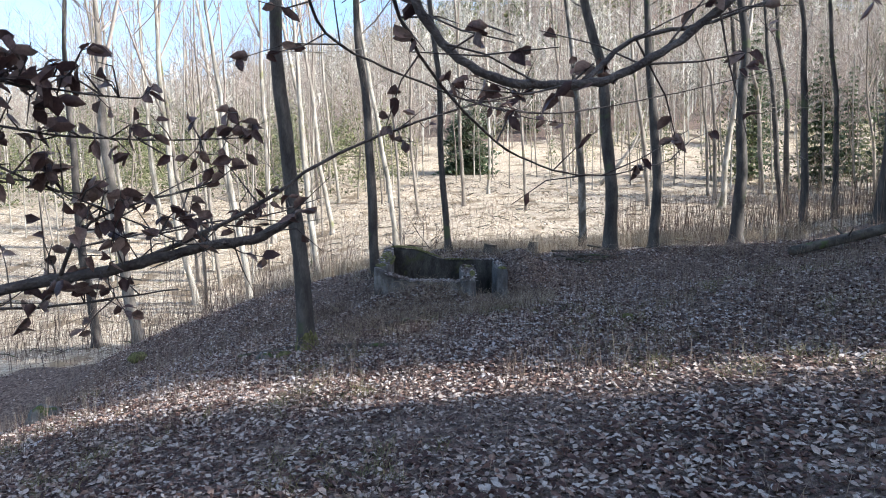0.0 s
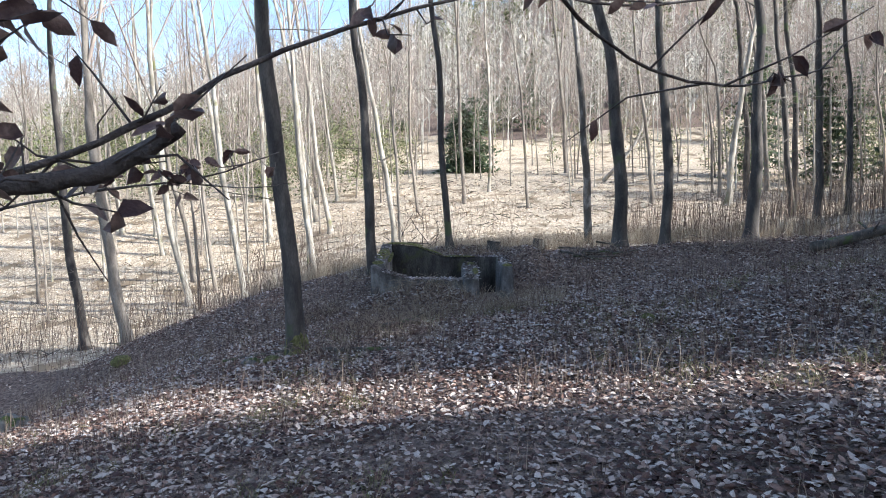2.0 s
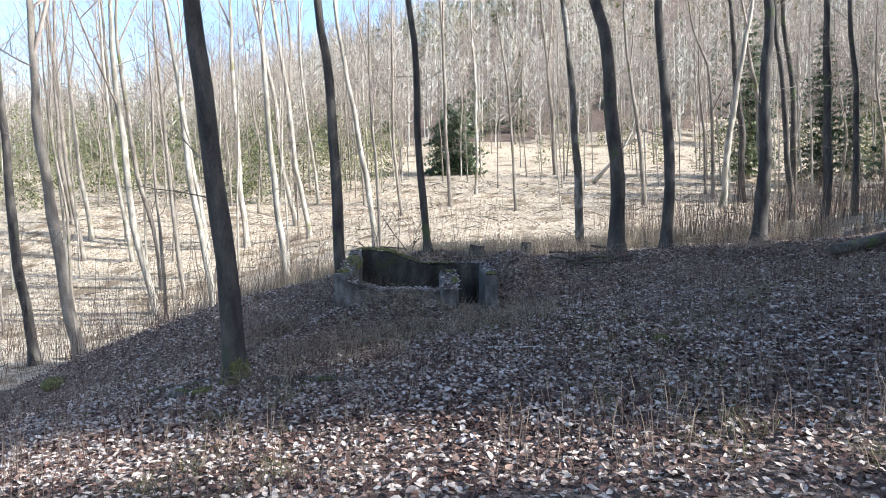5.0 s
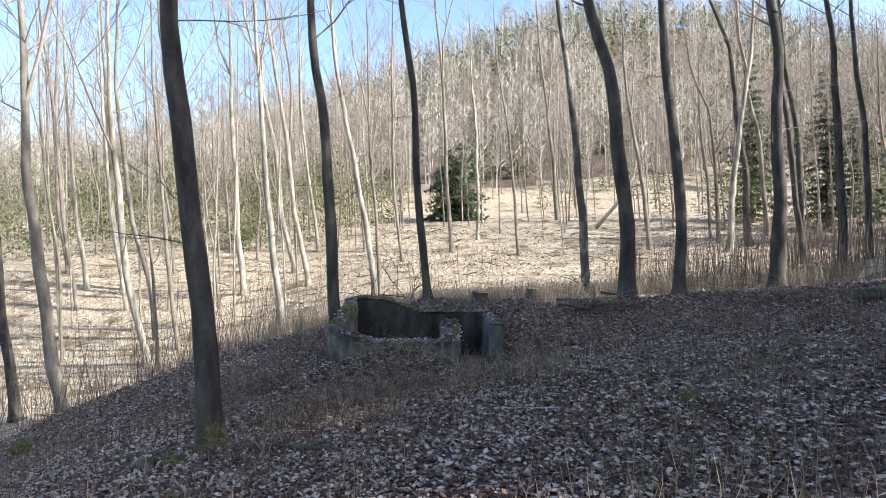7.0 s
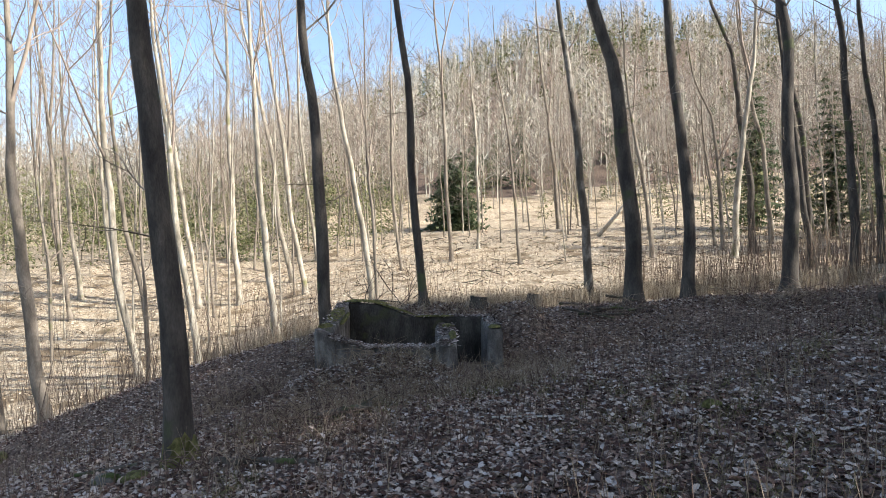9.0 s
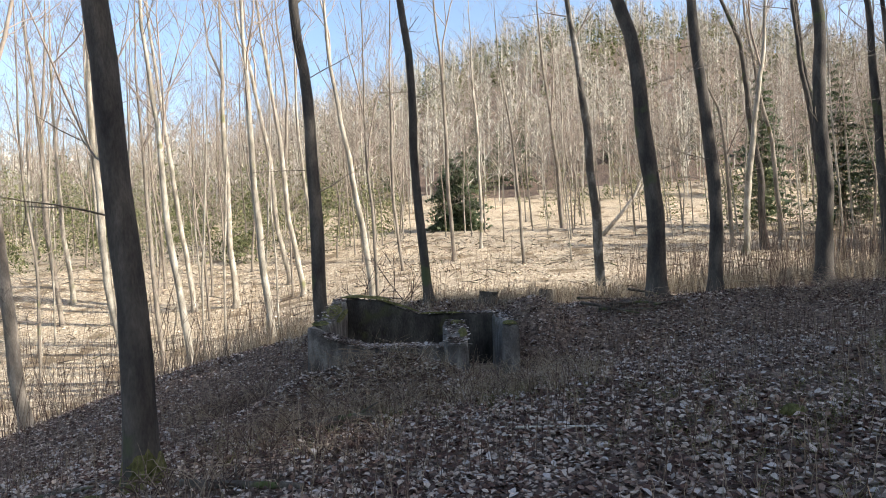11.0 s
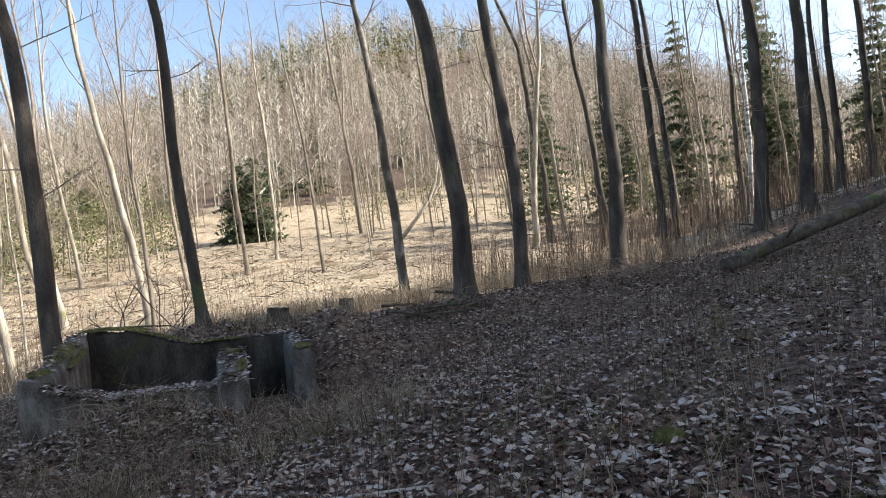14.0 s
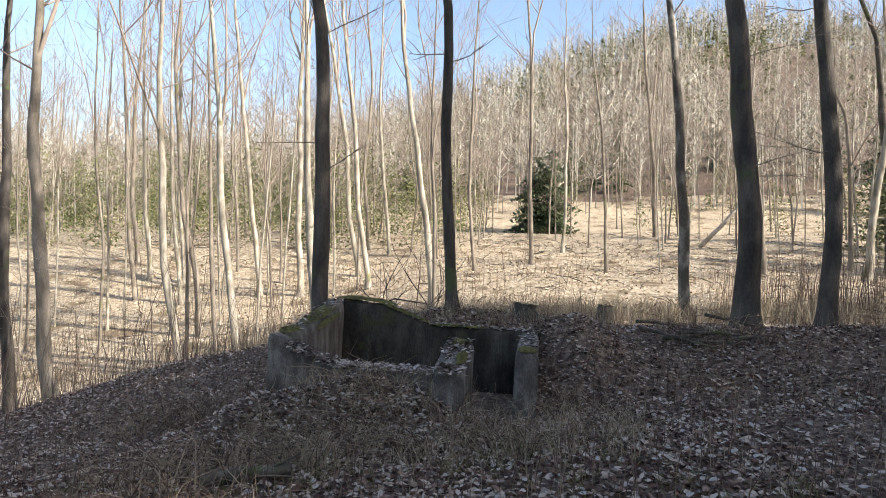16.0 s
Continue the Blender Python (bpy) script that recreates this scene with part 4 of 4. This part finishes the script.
leaves = Shape()
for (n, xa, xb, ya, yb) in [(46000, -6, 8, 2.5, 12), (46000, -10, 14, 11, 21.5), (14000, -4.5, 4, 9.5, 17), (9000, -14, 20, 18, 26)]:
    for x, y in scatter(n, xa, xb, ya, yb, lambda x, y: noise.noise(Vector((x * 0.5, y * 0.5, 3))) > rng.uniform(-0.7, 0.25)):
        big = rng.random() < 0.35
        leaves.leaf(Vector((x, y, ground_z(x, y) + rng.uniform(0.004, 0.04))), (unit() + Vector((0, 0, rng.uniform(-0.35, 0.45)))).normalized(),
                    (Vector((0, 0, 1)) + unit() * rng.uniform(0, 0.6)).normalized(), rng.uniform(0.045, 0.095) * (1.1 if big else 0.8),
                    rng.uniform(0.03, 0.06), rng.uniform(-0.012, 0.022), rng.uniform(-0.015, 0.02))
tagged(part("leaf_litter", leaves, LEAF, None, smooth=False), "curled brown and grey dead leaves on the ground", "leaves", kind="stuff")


worn = Shape()
for x, y in scatter(9000, -6, 6, 9, 21):
    worn.leaf(Vector((x, y, ground_z(x, y) + rng.uniform(0.01, 0.05))), (unit() + Vector((0, 0, rng.uniform(-0.3, 0.5)))).normalized(),
              (Vector((0, 0, 1)) + unit() * rng.uniform(0, 0.6)).normalized(), rng.uniform(0.05, 0.09), rng.uniform(0.03, 0.055),
              rng.uniform(-0.01, 0.02), rng.uniform(-0.015, 0.02))
tagged(part("leaf_litter", worn, GREYLEAF, None, smooth=False), "weathered grey dead leaves round the ruin", "leaves", kind="stuff")
bits = Shape()
for (n, xa, xb, ya, yb) in [(60000, -6, 8, 2.5, 12), (60000, -8, 13, 10, 21.5)]:
    for x, y in scatter(n, xa, xb, ya, yb):
        c = Vector((x, y, ground_z(x, y) + rng.uniform(0.002, 0.03)))
        u = (unit() + Vector((0, 0, rng.uniform(-0.5, 0.5)))) * rng.uniform(0.012, 0.034)
        w = (Vector((-u.y, u.x, rng.uniform(-0.012, 0.012)))) * rng.uniform(0.4, 0.9)
        bits.face(c - u, c - w, c + u, c + w)
tagged(part("leaf_fragments", bits, CRUMB, None, smooth=False), "crumbled brown leaf pieces and debris on the ground", "leaves", kind="stuff")


def blades(name, spots_, mat, label, hlo, hhi, r, lean, per=1, bend=0.2, tuft=0.0):
    s = Shape()
    for x, y in spots_:
        for _ in range(per):
            xx, yy = x + rng.uniform(-tuft, tuft), y + rng.uniform(-tuft, tuft)
            z = ground_z(xx, yy) - 0.02
            ht = rng.uniform(hlo, hhi)
            d = Vector((rng.uniform(-lean, lean), rng.uniform(-lean, lean), 1))
            b = Vector((xx, yy, z))
            m = b + d * ht * 0.55
            e = b + d * ht + unit() * ht * rng.uniform(0, bend) - Vector((0, 0, ht * bend * 0.3))
            rr = r * rng.uniform(0.7, 1.3)
            s.tube([b, m, e], [rr, rr * 0.8, rr * 0.3], 3, cap=False)
    return tagged(part(name, s, mat, None, smooth=False), label, "undergrowth", kind="stuff")


blades("dry_stalks", scatter(11000, -11, 15, 8, 22, lambda x, y: noise.noise(Vector((x * 0.6, y * 0.6, 8))) > -0.25), STALK,
       "thin dark upright dead stalks over the slope", 0.15, 0.6, 0.0035, 0.2)
# clearing leaves, coloured lighter than the near litter to look sunlit
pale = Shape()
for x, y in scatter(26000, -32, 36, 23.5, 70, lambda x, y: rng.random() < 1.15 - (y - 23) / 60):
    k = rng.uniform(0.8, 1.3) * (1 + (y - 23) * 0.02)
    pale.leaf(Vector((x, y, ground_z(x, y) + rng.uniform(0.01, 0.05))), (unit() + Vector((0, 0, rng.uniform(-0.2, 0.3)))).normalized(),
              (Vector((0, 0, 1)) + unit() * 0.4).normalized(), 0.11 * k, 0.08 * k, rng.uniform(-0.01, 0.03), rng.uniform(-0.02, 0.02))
tagged(part("leaf_litter", pale, PALELEAF, None, smooth=False), "tan dead leaves covering the clearing, paled for sunlight", "leaves", kind="stuff")
blades("dry_stalks", scatter(2500, -7, 9, 3.5, 10), STALK, "thin dark upright dead stalks over the slope", 0.1, 0.3, 0.0025, 0.3)
blades("dry_grass", scatter(1300, -8, 9, 3, 16, lambda x, y: noise.noise(Vector((x * 0.45, y * 0.45, 1))) > 0.12), GREENGRASS,
       "faded green and straw grass tufts among leaves", 0.1, 0.28, 0.002, 0.7, per=12, bend=0.7, tuft=0.09)
blades("dry_grass", scatter(190, -1.4, 3.0, 14.6, 16.6), STRAW, "bent straw grass before the ruin", 0.15, 0.45, 0.0025, 0.6, per=9, bend=0.8, tuft=0.08)
blades("dry_grass", scatter(2300, -6, 14, 22.5, 34, lambda x, y: noise.noise(Vector((x * 0.3, y * 0.3, 5))) > -0.3), STRAW,
       "tall straw-yellow dry grass at the clearing's edge", 0.3, 0.85, 0.005, 0.25, per=5, bend=0.35, tuft=0.15)
blades("dry_grass", scatter(2600, -25, 28, 33, 62, lambda x, y: noise.noise(Vector((x * 0.2, y * 0.2, 5))) > 0.0), STRAW,
       "short straw-yellow grass in the clearing", 0.12, 0.4, 0.007, 0.5, per=3, bend=0.5, tuft=0.25)
blades("brush_stems", scatter(5200, 9, 40, 22.8, 40, lambda x, y: y > 21.5 + 0.06 * (x - 8) and noise.noise(Vector((x * 0.3, y * 0.3, 2))) > -0.3), STALK,
       "dense thin brown brush stems at the wood's edge", 0.9, 2.6, 0.008, 0.14, bend=0.1)
blades("brush_stems", scatter(500, -30, 4, 33, 50), STALK, "thin saplings scattered in the clearing", 0.8, 3.0, 0.008, 0.2, bend=0.15)
blades("brush_stems", scatter(1500, -26, -4, 20, 36), STALK, "thin brown saplings on the slope's edge", 0.4, 3.0, 0.008, 0.28, bend=0.25)
blades("dry_grass", scatter(500, -2.5, 3.2, 19.5, 22), STRAW, "straw grass on the bank behind the ruin", 0.12, 0.4, 0.003, 0.5, per=4, bend=0.5, tuft=0.08)


# ---- brushwood lying in the clearing ----
sticks = Shape()
for x, y in scatter(1700, -34, 36, 24, 84):
    d = unit()
    ln = rng.uniform(0.3, 1.5)
    a = Vector((x, y, ground_z(x, y) + 0.04))
    b = Vector((x + d.x * ln, y + d.y * ln, ground_z(x + d.x * ln, y + d.y * ln) + rng.uniform(0.03, 0.35)))
    r = rng.uniform(0.01, 0.03)
    sticks.tube([a, a.lerp(b, 0.5) + Vector((0, 0, rng.uniform(0, 0.08))), b], [r, r * 0.8, r * 0.4], 4, cap=False)
tagged(part("brushwood", sticks, LOGBARK, None), "dark fallen sticks strewn over the clearing", "branches", kind="stuff")
blades("brush_stems", scatter(1500, -34, 34, 30, 80, lambda x, y: noise.noise(Vector((x * 0.15, y * 0.3, 12))) > 0.1), STALK,
       "low dark dead stubble in the clearing", 0.15, 0.55, 0.012, 0.5, per=3, bend=0.4, tuft=0.2)
